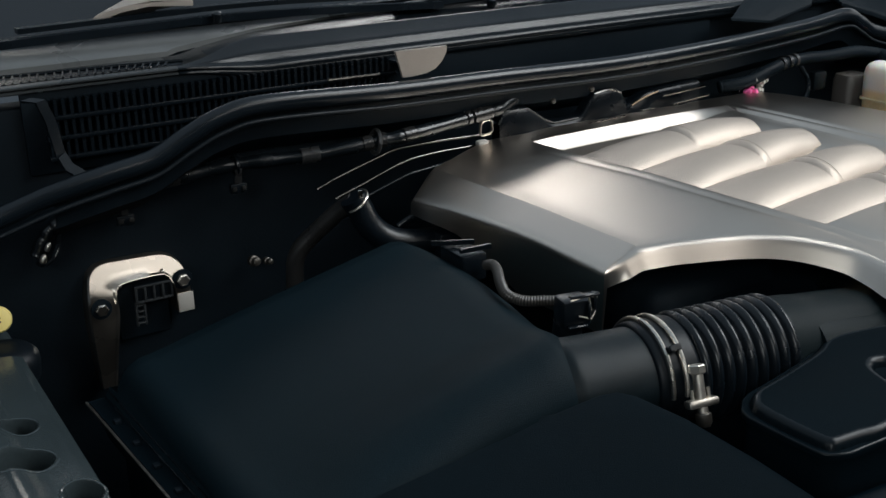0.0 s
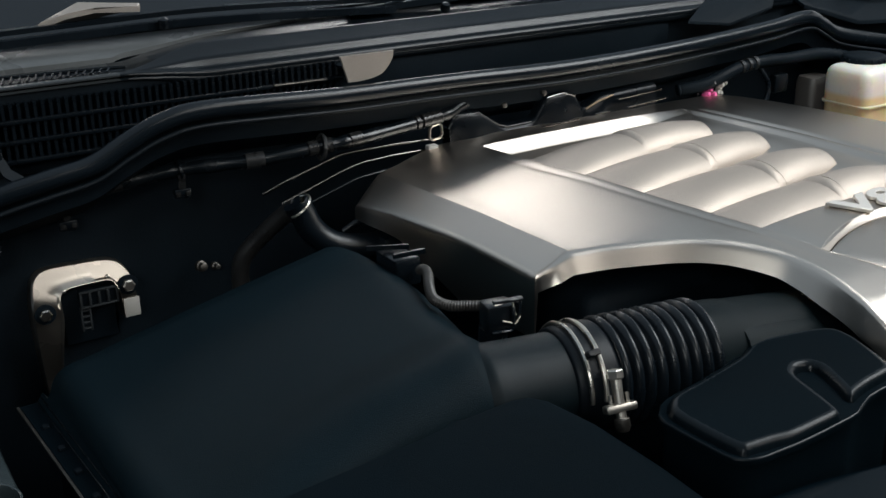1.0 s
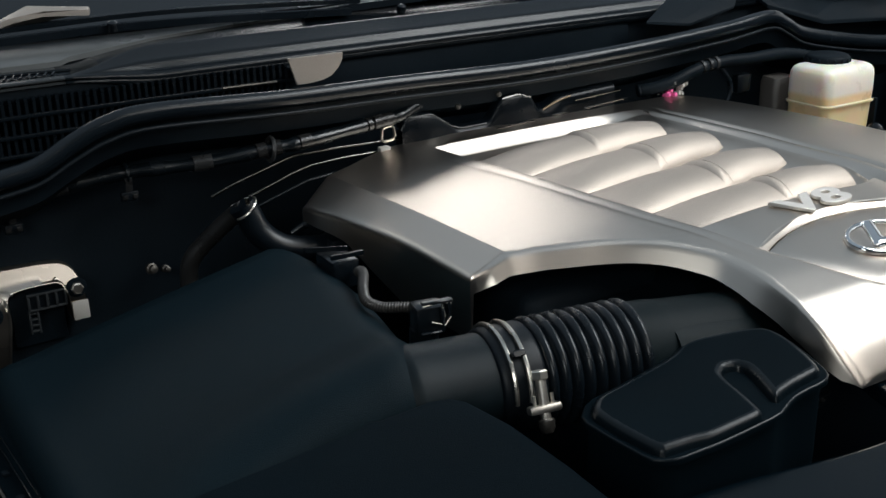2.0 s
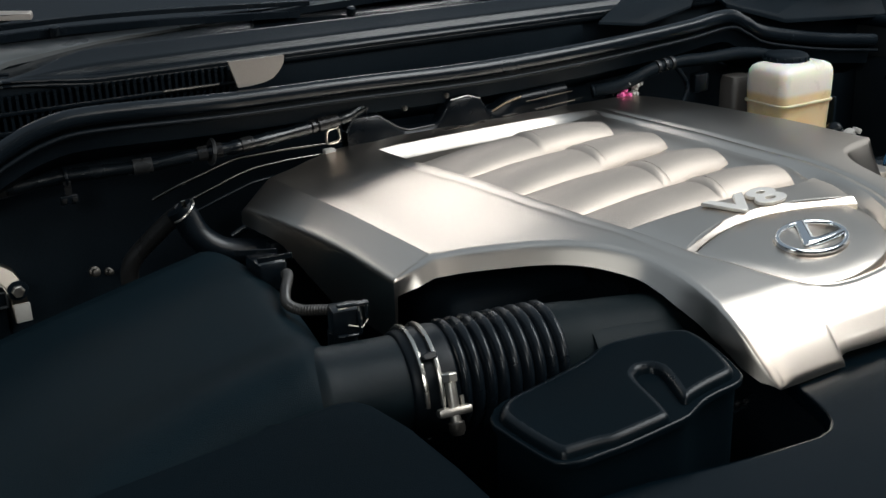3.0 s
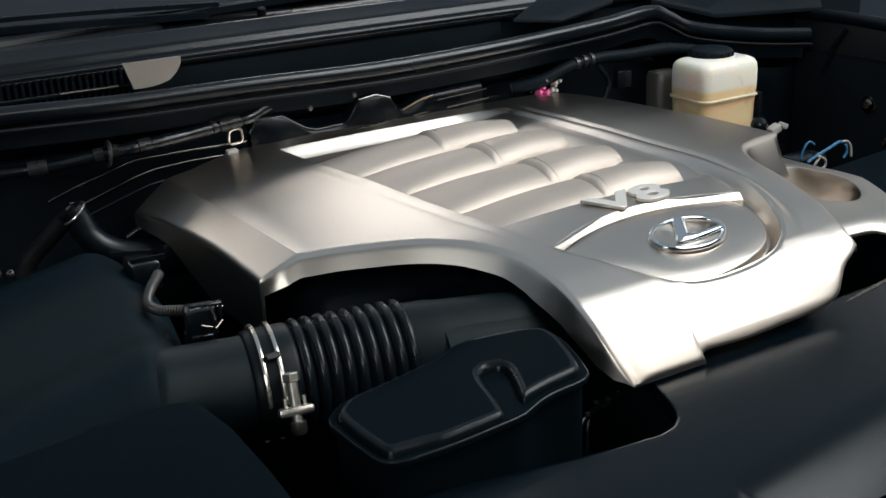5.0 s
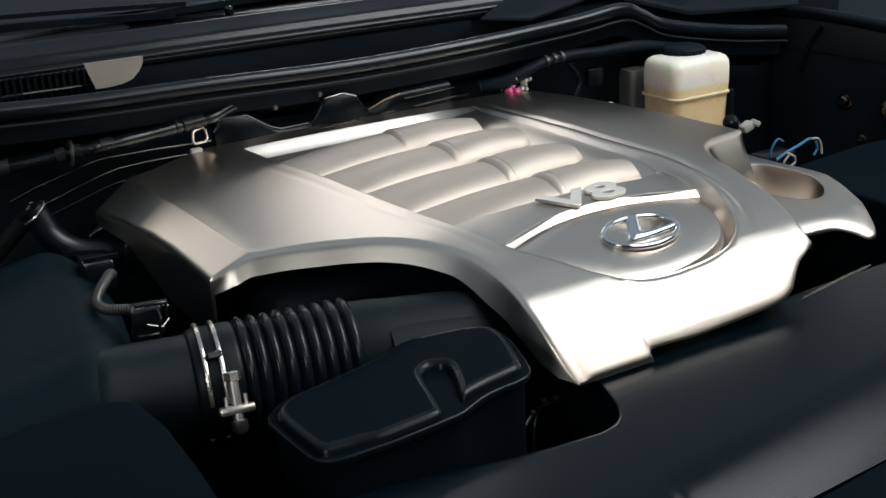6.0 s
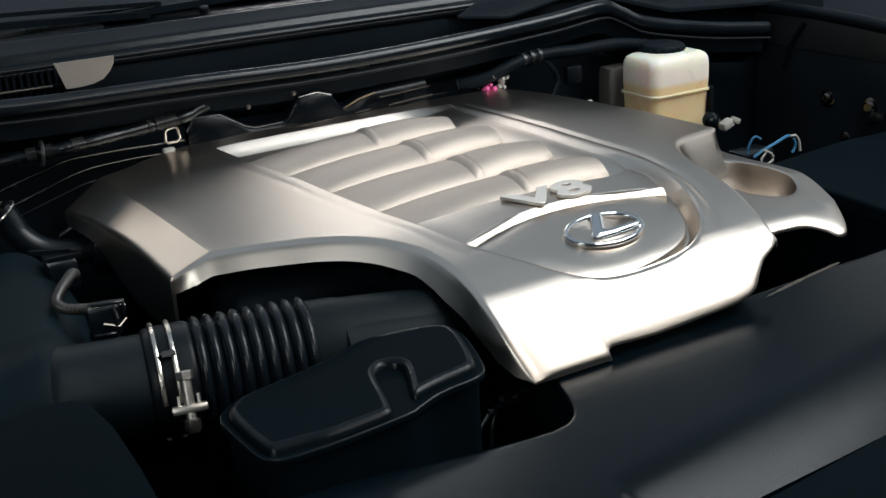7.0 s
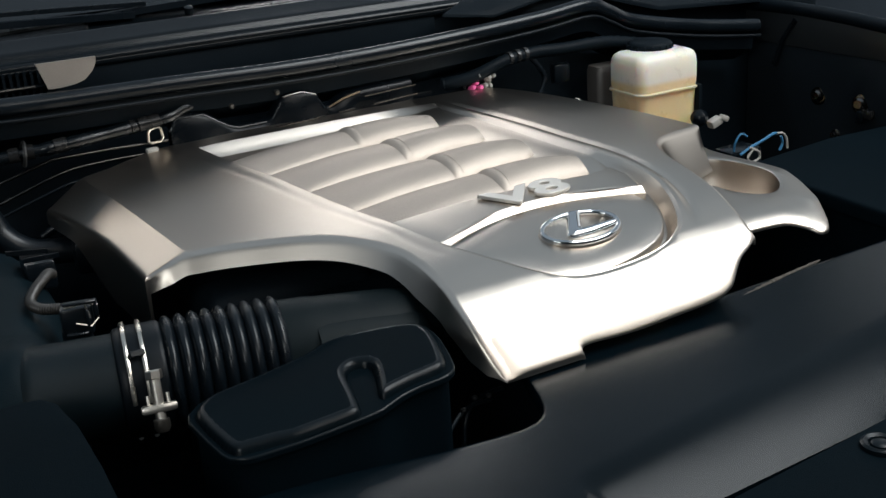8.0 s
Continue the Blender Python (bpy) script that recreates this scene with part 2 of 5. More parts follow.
def crown(x, y):
    """Height of the cover's upper skin."""
    ys = [y - 0.012, y, y + 0.012]
    z = sum(float(np.interp(v, PY, PZ)) for v in ys) / 3
    crease = crease_x(y)
    z -= 0.011 * max(0.0, min(1.0, (0.90 - x) / 0.14)) ** 1.4
    if x < crease:
        z -= (crease - x) * 0.40
    z -= 0.012 * max(0.0, min(1.0, (x - 1.29) / 0.15)) ** 1.6
    return z


CENTRE = Vector((1.09, 0.90, 0))
# stretches of the rim and the stretches of the recess edge that they run beside, front left corner first
RIM = [
    [(0.956, 0.5755), (0.99, 0.5758), (1.035, 0.5762), (1.042, 0.5785), (1.048, 0.5825), (1.10, 0.5815), (1.152, 0.5825), (1.20, 0.584), (1.222, 0.586)],
    [(1.222, 0.586), (1.236, 0.590), (1.248, 0.598), (1.262, 0.607), (1.278, 0.613), (1.295, 0.621)],
    [(1.295, 0.621), (1.298, 0.640), (1.306, 0.672), (1.314, 0.708), (1.319, 0.755), (1.323, 0.792), (1.336, 0.826), (1.355, 0.848), (1.378, 0.861), (1.415, 0.876), (1.452, 0.890)],
    [(1.452, 0.890), (1.442, 0.95), (1.418, 1.04), (1.400, 1.10), (1.375, 1.17), (1.345, 1.222), (1.320, 1.236)],
    [(1.320, 1.236), (1.20, 1.240), (1.05, 1.240), (0.92, 1.242), (0.83, 1.245)],
    [(0.83, 1.245), (0.775, 1.225), (0.716, 1.194), (0.667, 1.160)],
    [(0.667, 1.160), (0.672, 1.135), (0.682, 1.09), (0.699, 0.98), (0.706, 0.90), (0.709, 0.855)],
    [(0.709, 0.855), (0.730, 0.8560), (0.752, 0.853)],
    [(0.752, 0.853), (0.782, 0.843), (0.815, 0.828), (0.850, 0.811), (0.878, 0.793), (0.905, 0.769), (0.929, 0.738), (0.938, 0.712), (0.941, 0.687), (0.941, 0.66), (0.940, 0.638), (0.943, 0.61), (0.948, 0.592), (0.956, 0.5755)],
]
INSET = [
    [(1.010, 0.682), (1.040, 0.650), (1.068, 0.634), (1.106, 0.629), (1.160, 0.632), (1.195, 0.640)],
    [(1.195, 0.640), (1.226, 0.660)],
    [(1.226, 0.660), (1.248, 0.700), (1.262, 0.74), (1.264, 0.79), (1.257, 0.85)],
    [(1.257, 0.85), (1.247, 0.92), (1.240, 0.99), (1.232, 1.07), (1.225, 1.14), (1.219, 1.191)],
    [(1.219, 1.191), (1.10, 1.196), (0.98, 1.196), (0.872, 1.192)],
    [(0.872, 1.192), (0.877, 1.15)],
    [(0.877, 1.15), (0.885, 1.09), (0.903, 0.996), (0.917, 0.915), (0.927, 0.865)],
    [(0.927, 0.865), (0.934, 0.835)],
    [(0.934, 0.835), (0.953, 0.783), (0.977, 0.727), (1.010, 0.682)],
]
STEPS = (60, 12, 34, 40, 56, 22, 40, 12, 64)


def even(pts, n):
    """n points at even distance along a smooth line, its end left out."""
    fine = spline([(x, y, 0) for x, y in pts], 16) if len(pts) > 2 else [Vector((*p, 0)) for p in pts]
    run = np.r_[0, np.cumsum([(q - p).length for p, q in zip(fine, fine[1:])])]
    want = np.linspace(0, run[-1], n, endpoint=False)
    return [Vector((float(np.interp(w, run, [p.x for p in fine])), float(np.interp(w, run, [p.y for p in fine])), 0)) for w in want]


rim = [p for pts, n in zip(RIM, STEPS) for p in even(pts, n)]
inset = [p for pts, n in zip(INSET, STEPS) for p in even(pts, n)]
COUNT = len(rim)
for _ in range(14):
    inset = [(inset[i - 1] + p * 2 + inset[(i + 1) % COUNT]) / 4 if p.x > 1.12 and p.y < 0.80 else p for i, p in enumerate(inset)]
EDGE_OF = [k for k, n in enumerate(STEPS) for _ in range(n)]


def lobe_z(x, y):
    """Height of the lower lobe beside the cover."""
    return 0.917 - 0.14 * max(0, 0.80 - y) - 0.35 * max(0, 0.72 - y)


def skirt(i):
    """How far the cover's edge hangs down at a point of its rim."""
    p, k = rim[i], EDGE_OF[i]
    if k == 6:
        return float(np.interp(p.y, (0.855, 0.98, 1.03, 1.08, 1.16), (0.068, 0.072, 0.052, 0.028, 0.018)))
    if k == 7:
        return 0.0185 + 0.0495 * max(0, (0.7122 - p.x) / 0.0035)
    if k == 8:
        return float(np.interp(p.y, (0.5755, 0.592, 0.61, 0.64, 0.66, 0.70, 0.74, 0.80, 0.86), (0.001, 0.018, 0.027, 0.030, 0.029, 0.025, 0.022, 0.020, 0.019)))
    if k == 2:
        return max(0.008, crown(p.x, p.y) - lobe_z(p.x, p.y) + 0.004) if p.y > 0.70 else 0.012 + 0.035 * max(0, (p.y - 0.65) / 0.05)
    if k in (0, 1):
        return 0.0026
    return 0.020


def ease(t):
    t = max(0.0, min(1.0, t))
    return t * t * (3 - 2 * t)


cover = thing("engine_cover", "satin silver moulded plastic engine cover over the black engine", "engine cover")
bm = bmesh.new()
rings = []
inward = []
for i in range(COUNT):
    t = (rim[(i + 1) % COUNT] - rim[i - 1]).normalized()
    inward.append(Vector((-t.y, t.x, 0)))
ROUND = [(0.004, 1.0, 0), (0.0, 1.0, 0), (0.0, 0.75, 0), (0.0, 0.5, 0), (0.0, 0.25, 0)] + [(1 - math.cos(g), 0.0, 1 - math.sin(g)) for g in np.linspace(0, math.pi / 2, 6)]
for off, low, top in ROUND:
    row = []
    for i, p in enumerate(rim):
        rake = (0.60 - 0.33 * ease((0.70 - p.y) / 0.05)) * min(1, max(0, (p.x - 0.7105) / 0.024)) if EDGE_OF[i] in (7, 8) else 0.45 * ease((p.y - 0.79) / 0.03) if EDGE_OF[i] == 2 else 0.0
        r = min(0.0042 if EDGE_OF[i] in (7, 8) else 0.002 if EDGE_OF[i] in (0, 1) else 0.006, skirt(i) * 0.6)
        drop = top * r if top or not low else r + (skirt(i) - r) * low
        if off > 0 and low:
            out = off
        else:
            out = off * 0.006
        q = p + inward[i] * (out - rake * drop)
        at = p + inward[i] * out
        row.append(bm.verts.new((q.x, q.y, crown(at.x, at.y) - drop)))
    rings.append(row)


def bead(p, d):
    """A shallow line that runs beside the recess edge, d from it."""
    side = ease((p.x - 1.19) / 0.03) * ease((p.y - 0.655) / 0.05) * (1 - 0.85 * ease((p.y - 1.15) / 0.04))
    side += 0.25 * ease((1.0 - p.x) / 0.05) * ease((1.16 - p.y) / 0.05)
    rounding = 0.0017 * ease((0.74 - p.y) / 0.03) * math.exp(-(d / 0.0026) ** 2)
    return -rounding + side * (0.0008 * math.exp(-((d - 0.006) / 0.004) ** 2) - 0.0024 * math.exp(-((d - 0.018) / 0.0045) ** 2))


NEAR = (0.040, 0.034, 0.029, 0.025, 0.022, 0.019, 0.016, 0.013, 0.010, 0.007, 0.004, 0.002, 0.0)


def fold(a, b):
    """Share of the way from rim to recess at which the crease is crossed."""
    lo, hi = 0.04, 0.6
    for _ in range(24):
        mid = (lo + hi) / 2
        q = a.lerp(b, mid)
        lo, hi = (lo, mid) if q.x >= crease_x(q.y) else (mid, hi)
    return hi


FOLD = [fold(p + inward[i] * 0.006, inset[i]) for i, p in enumerate(rim)]
SHARE = [("low", k / 5) for k in range(1, 6)] + [("high", k / 14) for k in range(1, 14)] + [("near", d) for d in NEAR]
for part_of, s in SHARE:
    row = []
    for i, p in enumerate(rim):
        a = p + inward[i] * 0.006
        run = (inset[i] - a).length
        near = min(0.042, run * 0.7)
        start = min(FOLD[i], 0.9 * (1 - near / run)) * run
        if part_of == "near":
            d = s * near / 0.042
        elif part_of == "low":
            d = run - start * s
        else:
            d = run - start - (run - near - start) * s
        q = a.lerp(inset[i], 1 - d / run)
        row.append(bm.verts.new((q.x, q.y, crown(q.x, q.y) + bead(inset[i], d))))
    rings.append(row)


def wall_width(p):
    """Run of the recess's sloping wall: raked at the rear, steep elsewhere."""
    return 0.017 if p.y > 1.18 else 0.003 + 0.009 * ease((p.x - 1.05) / 0.10)


DEPTH = 0.015


def sunk(x, y):
    """Depth of the recess floor: shallow towards the right rear."""
    return DEPTH - 0.0115 * ease((x - 1.12) / 0.10) * ease((y - 0.79) / 0.06)


inner = []
for off, low in ((0.0008, 0.05), (0.5, 0.5), (0.94, 0.96), (1.0, 1.0)):
    row = []
    for i, p in enumerate(inset):
        d = (CENTRE - p).normalized() if p.y < 1.18 else Vector((0, -1, 0))
        q = p + d * (wall_width(p) * off if off > 0.01 else 0.001)
        row.append(bm.verts.new((q.x, q.y, crown(p.x, p.y) - sunk(p.x, p.y) * low)))
    rings.append(row)
last = [v.co.copy() for v in rings[-1]]
for s in (0.1, 0.2, 0.3, 0.4, 0.5, 0.6, 0.7, 0.8, 0.97):
    row = []
    for p in last:
        q = p.lerp(Vector((CENTRE.x, CENTRE.y, p.z)), s)
        row.append(bm.verts.new((q.x, q.y, crown(q.x, q.y) - sunk(q.x, q.y))))
    rings.append(row)
for a, b in zip(rings, rings[1:]):
    for j in range(COUNT):
        bm.faces.new((a[j], a[(j + 1) % COUNT], b[(j + 1) % COUNT], b[j]))
bm.faces.new(rings[-1])
shell = part("shell", bm, SILVER, cover, angle=19)

# eight moulded runner humps in four rows, a band between the two lengths of each row
RUNNERS = (((0.889, 1.087), (1.048, 1.112), (1.167, 1.101), 0.047), ((0.906, 0.998), (1.066, 1.016), (1.184, 1.021), 0.048),
           ((0.921, 0.909), (1.082, 0.920), (1.196, 0.924), 0.048), ((0.941, 0.823), (1.102, 0.838), (1.214, 0.831), 0.044))


def hump(a, b, ra, rb, ha, hb, blunt):
    """A half-round runner lying on the recess floor from a to b, rounded at its far end."""
    bm = bmesh.new()
    rows = []
    a, b = Vector((*a, 0)), Vector((*b, 0))
    d = (b - a).normalized()
    side = Vector((-d.y, d.x, 0))
    steps = [s / 10 for s in range(11)] + ([1.012, 1.020, 1.025, 1.027] if blunt else [])
    for s in steps:
        t = min(s, 1)
        k = 1 if s <= 1 else math.sqrt(max(0, 1 - ((s - 1) / 0.0275) ** 2))
        c = a + (b - a) * s
        r = (ra + (rb - ra) * t) * (0.86 + 0.14 * k)
        h = (ha + (hb - ha) * t + 0.004 * math.sin(math.pi * t)) * k
        row = []
        for w in range(13):
            g = math.pi * w / 12
            q = c + side * (math.cos(g) * r)
            row.append(Vector((q.x, q.y, crown(q.x, q.y) - DEPTH - 0.003 + h * math.sin(g) ** 1.05)))
        rows.append(row)
    grid(bm, rows)
    bm.faces.new([v for v in bm.verts][:13][::-1])
    return bm


for a, m, b, r in RUNNERS:
    va, vm, vb = Vector(a), Vector(m), Vector(b)
    d1, d2 = (vm - va).normalized(), (vb - vm).normalized()
    part("runner", hump(a, vm - d1 * 0.004, r, r * 0.95, 0.0125, 0.0225, False), RUNNER_SILVER, cover)
    part("runner", hump(vm + d2 * 0.011, b, r * 0.90, r * 0.74, 0.0270, 0.0250, True), RUNNER_SILVER, cover)
    part("runner_band", hump(vm - d1 * 0.006, vm + d2 * 0.0115, r * 0.90, r * 0.895, 0.0195, 0.0262, False), RUNNER_SILVER, cover)


def lift(x, y, d=0.0):
    return Vector((x, y, crown(x, y) + d))


def draped(bm, outline, top, base, rim_drop=0.0025):
    """A raised plate that follows the cover's crown: rings shrink to its middle."""
    k = len(outline)
    c = sum((Vector((x, y)) for x, y in outline), Vector((0, 0))) / k
    rows = []
    for s, h in ((1.0, base), (0.995, top - rim_drop), (0.985, top - rim_drop * 0.3), (0.965, top), (0.75, top), (0.5, top), (0.25, top), (0.03, top)):
        rows.append([bm.verts.new(lift(c.x + (x - c.x) * s, c.y + (y - c.y) * s, h)) for x, y in outline])
    for a, b in zip(rows, rows[1:]):
        for i in range(k):
            bm.faces.new((a[i], a[(i + 1) % k], b[(i + 1) % k], b[i]))
    bm.faces.new(rows[-1])
    return bm


ARC = [(0.974, 0.727), (0.985, 0.735), (1.02, 0.750), (1.06, 0.760), (1.11, 0.766), (1.16, 0.763), (1.20, 0.755), (1.240, 0.742)]
ARC_FIT = np.polyfit([p[0] - 1.107 for p in ARC], [p[1] for p in ARC], 3)


def arc(x):
    return float(np.polyval(ARC_FIT, x - 1.107))


xs = np.linspace(0.974, 1.240, 26)
# lettering panel behind the arc
panel = [(x, arc(x)) for x in xs] + [(1.246, 0.775), (1.243, 0.800)] + [(x, 0.790 + 0.012 * math.sin(math.pi * (x - 0.945) / 0.30)) for x in np.linspace(1.235, 0.952, 22)] + [(0.954, 0.778), (0.963, 0.752)]
part("lettering_panel", draped(bmesh.new(), panel, -0.0015, -DEPTH - 0.002), SILVER, cover, angle=32)
# raked arc band falling towards the badge plate
bm = bmesh.new()
grid(bm, [[lift(x, arc(x) + 0.0005, -0.0013) for x in xs], [lift(x, arc(x) - 0.0012, -0.0017) for x in xs], [lift(x, arc(x) - 0.0068, -0.0072) for x in xs], [lift(x, arc(x) - 0.0075, -DEPTH - 0.002) for x in xs]])
part("arc_band", bm, SILVER, cover, angle=30)
plate = [(x, arc(x) - 0.0072) for x in np.linspace(0.986, 1.226, 26)] + [(1.11 + (q.x - 1.11) * 0.978, 0.70 + (q.y - 0.70) * 0.955) for q in spline([(x, y, 0) for x, y in ((1.232, 0.728), (1.2330, 0.708), (1.226, 0.685), (1.213, 0.667), (1.195, 0.653), (1.170, 0.6425), (1.140, 0.6355), (1.106, 0.6325), (1.070, 0.6375), (1.043, 0.6535), (1.014, 0.6855), (0.9905, 0.712))], 4)]
part("badge_plate", draped(bmesh.new(), plate, -0.0066, -DEPTH - 0.002, 0.0015), SILVER, cover, angle=32)


def tilted(x, y, d=0.0):
    """Pose lying on the crown at a point."""
    e = 0.01
    n = Vector(((crown(x - e, y) - crown(x + e, y)) / (2 * e), (crown(x, y - e) - crown(x, y + e)) / (2 * e), 1)).normalized()
    u = Vector((1, 0.03, 0))
    u = (u - n * u.dot(n)).normalized()
    v = n.cross(u)
    m = Matrix((u, v, n)).transposed().to_4x4()
    m.translation = lift(x, y, d)
    return m


# oval chrome badge: ring and a bent bar
badge = new("badge")
badge.parent = cover
badge["label"] = "oval chrome badge"
em = tilted(1.1255, 0.6985, -0.0058)
bm = bmesh.new()
tube(bm, [em @ Vector((0.0450 * math.cos(a), 0.0272 * math.sin(a), 0.0022)) for a in np.linspace(0, math.tau, 49)], 0.0031, 10, caps=False, up=em.to_3x3() @ Vector((0, 0, 1)))
part("badge_ring", bm, CHROME, badge)
bm = bmesh.new()
outside = [(0.0007, 0.0262), (-0.0105, 0.0100), (-0.0216, -0.0058), (-0.0225, -0.0100), (-0.0189, -0.0129), (-0.0080, -0.0147), (0.0060, -0.0150), (0.0230, -0.0138), (0.0365, -0.0118)]
inside = [(0.0165, 0.0235), (0.0075, 0.0100), (0.0012, -0.0004), (0.0006, -0.0020), (0.0018, -0.0032), (0.0045, -0.0037), (0.0110, -0.0037), (0.0290, -0.0034), (0.0410, -0.0030)]
grid(bm, [[em @ Vector((a[0] + (b[0] - a[0]) * w, a[1] + (b[1] - a[1]) * w, z)) for a, b in zip(outside, inside)] for w, z in ((0, -0.002), (0, 0.0028), (0.12, 0.0052), (0.34, 0.0066), (0.62, 0.0066), (0.88, 0.0052), (1, 0.0028), (1, -0.002))])
part("badge_bar", bm, CHROME, badge)
bm = bmesh.new()
slab(bm, [em @ Vector((0.0485 * math.cos(a), 0.0308 * math.sin(a), 0.0006)) for a in np.linspace(0, math.tau, 48, endpoint=False)], 0.006, 0.001, 2)
part("badge_seat", bm, SILVER, badge)

# raised engine-type lettering
cu = bpy.data.curves.new("lettering", "FONT")
cu.body, cu.size, cu.extrude, cu.bevel_depth, cu.align_x, cu.align_y = "V8", 0.052, 0.0014, 0.0008, "CENTER", "CENTER"
cu.offset = 0.0009
tmp = new("lettering_curve", cu)
dg = bpy.context.evaluated_depsgraph_get()
me = bpy.data.meshes.new_from_object(tmp.evaluated_get(dg))
bpy.data.objects.remove(tmp)
me.transform(tilted(1.115, 0.7785, 0.0012) @ Matrix.Diagonal((1.72, 0.94, 1, 1)))
me.materials.clear()
me.materials.append(LETTERING)
letters = new("lettering", me)
letters.parent = cover
letters["label"] = "raised silver V8 lettering"

# moulded tab on the front lip
bm = bmesh.new()
rows = []
for y, d in ((0.6035, -0.002), (0.602, 0.0014), (0.599, 0.0021), (0.592, 0.0021), (0.585, 0.0021), (0.579, 0.0021), (0.5764, 0.0019), (0.5757, 0.0004), (0.5757, -0.003)):
    x0 = float(np.interp(y, (0.5755, 0.592, 0.61), (0.9590, 0.9520, 0.9470)))
    rows.append([lift(x, y, min(d, -0.0008 + (d + 0.0008) * ease((x - x0) / 0.016))) for x in np.linspace(x0, 1.038, 26)] + [lift(1.041, y, d - 0.0008), lift(1.0425, y, -0.003)])
grid(bm, rows)
part("front_tab", bm, SILVER, cover)

# lower lobe with the round filler well
LOBE = [(1.310, 0.700), (1.345, 0.702), (1.373, 0.701), (1.396, 0.700), (1.421, 0.697), (1.440, 0.685), (1.449, 0.675), (1.461, 0.674), (1.471, 0.682), (1.480, 0.697), (1.492, 0.724), (1.508, 0.765), (1.516, 0.80), (1.516, 0.835), (1.510, 0.88), (1.508, 0.93), (1.510, 0.96), (1.45, 0.975), (1.36, 0.93), (1.31, 0.85), (1.295, 0.76)]


outer = spline([(x, y, 0) for x, y in LOBE], 6, True)
WELL = Vector((1.452, 0.834, 0))
k = len(outer)
bm = bmesh.new()
rows = []


def well_point(p, s=1.0):
    a = math.atan2((p - WELL).y, (p - WELL).x)
    return WELL + Vector((math.cos(a) * 0.047, math.sin(a) * 0.075, 0)) * s


for s, d in ((0.03, -0.0055), (0, -0.0042), (0, -0.0030), (0.015, -0.0010), (0.04, 0), (0.3, 0), (0.6, 0), (0.9, 0), (0.97, -0.0008), (1.0, -0.004)):
    row = []
    for p in outer:
        q = p.lerp(well_point(p), s)
        row.append(bm.verts.new((q.x, q.y, lobe_z(q.x, q.y) + d)))
    rows.append(row)
for sc, d in ((0.965, -0.012), (0.88, -0.032), (0.77, -0.046), (0.30, -0.050)):
    rows.append([bm.verts.new((*well_point(p, sc).xy, 0.912 + d)) for p in outer])
for a, b in zip(rows, rows[1:]):
    for i in range(k):
        bm.faces.new((a[i], a[(i + 1) % k], b[(i + 1) % k], b[i]))
part("filler_lobe", bm, SILVER, cover, "lower silver lobe with a round well", angle=35)

# ---------------------------------------------------------------- the hall round the car
def box_wall(name, c, s, mat):
    bm = bmesh.new()
    rbox(bm, c, s, 0)
    return tagged(part(name, bm, mat, smooth=False), kind="structure")


tagged(box_wall("floor", (1, 0, -0.05), (11, 11, 0.1), FLOOR), "dark smooth hall floor", "floor")
tagged(box_wall("ceiling", (1, 0, 3.75), (11, 11, 0.1), WALL), "plain grey hall ceiling", "ceiling")
for nm, c, s in (("wall_north", (1, 5.45, 1.85), (11, 0.1, 3.7)), ("wall_south", (1, -5.45, 1.85), (11, 0.1, 3.7)), ("wall_west", (-4.45, 0, 1.85), (0.1, 10.8, 3.7)), ("wall_east", (6.45, 0, 1.85), (0.1, 10.8, 3.7))):
    tagged(box_wall(nm, c, s, WALL), "plain grey hall wall", "wall")

# ---------------------------------------------------------------- bay walls
bm = bmesh.new()
rbox(bm, (1.05, 1.330, 0.70), (2.10, 0.04, 0.78), 0.004)
tagged(part("firewall", bm, DEEP), "black painted firewall behind the engine", "firewall", kind="structure")
bm = bmesh.new()
rbox(bm, (1.955, 0.70, 0.70), (0.05, 1.22, 0.60), 0.008)
tagged(part("inner_fender", bm, FENDER), "black painted inner fender wall", "inner fender", kind="structure")
bm = bmesh.new()
rbox(bm, (0.10, 0.70, 0.62), (0.05, 1.22, 0.44), 0.008)
tagged(part("inner_fender", bm, FENDER), "black painted inner fender wall", "inner fender", kind="structure")
bm = bmesh.new()
rbox(bm, (1.0, 0.60, 0.48), (1.95, 1.40, 0.04), 0.004)
tagged(part("undertray", bm, DEEP), "dark floor of the engine bay", "undertray", kind="structure")


def ribbon(bm, pts, wide, thick=0.002, side=(0, 1, 0)):
    """A flat bent strip through points, wide along side."""
    h = Vector(side) * (wide / 2)
    n = len(pts)
    rows = []
    for i in range(n):
        p = Vector(pts[i])
        d = (Vector(pts[min(i + 1, n - 1)]) - Vector(pts[max(i - 1, 0)])).normalized()
        up = Vector(side).cross(d).normalized() * (thick / 2)
        rows.append([bm.verts.new(q) for q in (p - h - up, p + h - up, p + h + up, p - h + up)])
    for a, b in zip(rows, rows[1:]):
        for k in range(4):
            bm.faces.new((a[k], a[(k + 1) % 4], b[(k + 1) % 4], b[k]))
    bm.faces.new(rows[0][::-1])
    bm.faces.new(rows[-1])
    return bm


def single(name, bm, mat, label, category, group="", **kw):
    return tagged(part(name, bm, mat, **kw), label, category, group)


# engine, dark, under the cover
eng = thing("engine", "dark greasy engine block beneath the silver cover", "engine")
bm = bmesh.new()
rbox(bm, (1.08, 0.95, 0.70), (0.58, 0.50, 0.40), 0.03, 3, taper=0.1)
part("block", bm, DEEP, eng)
bm = bmesh.new()
rbox(bm, (0.86, 0.97, 0.885), (0.20, 0.28, 0.075), 0.02, 3, taper=0.08)
part("valve_cover", bm, DEEP, eng)
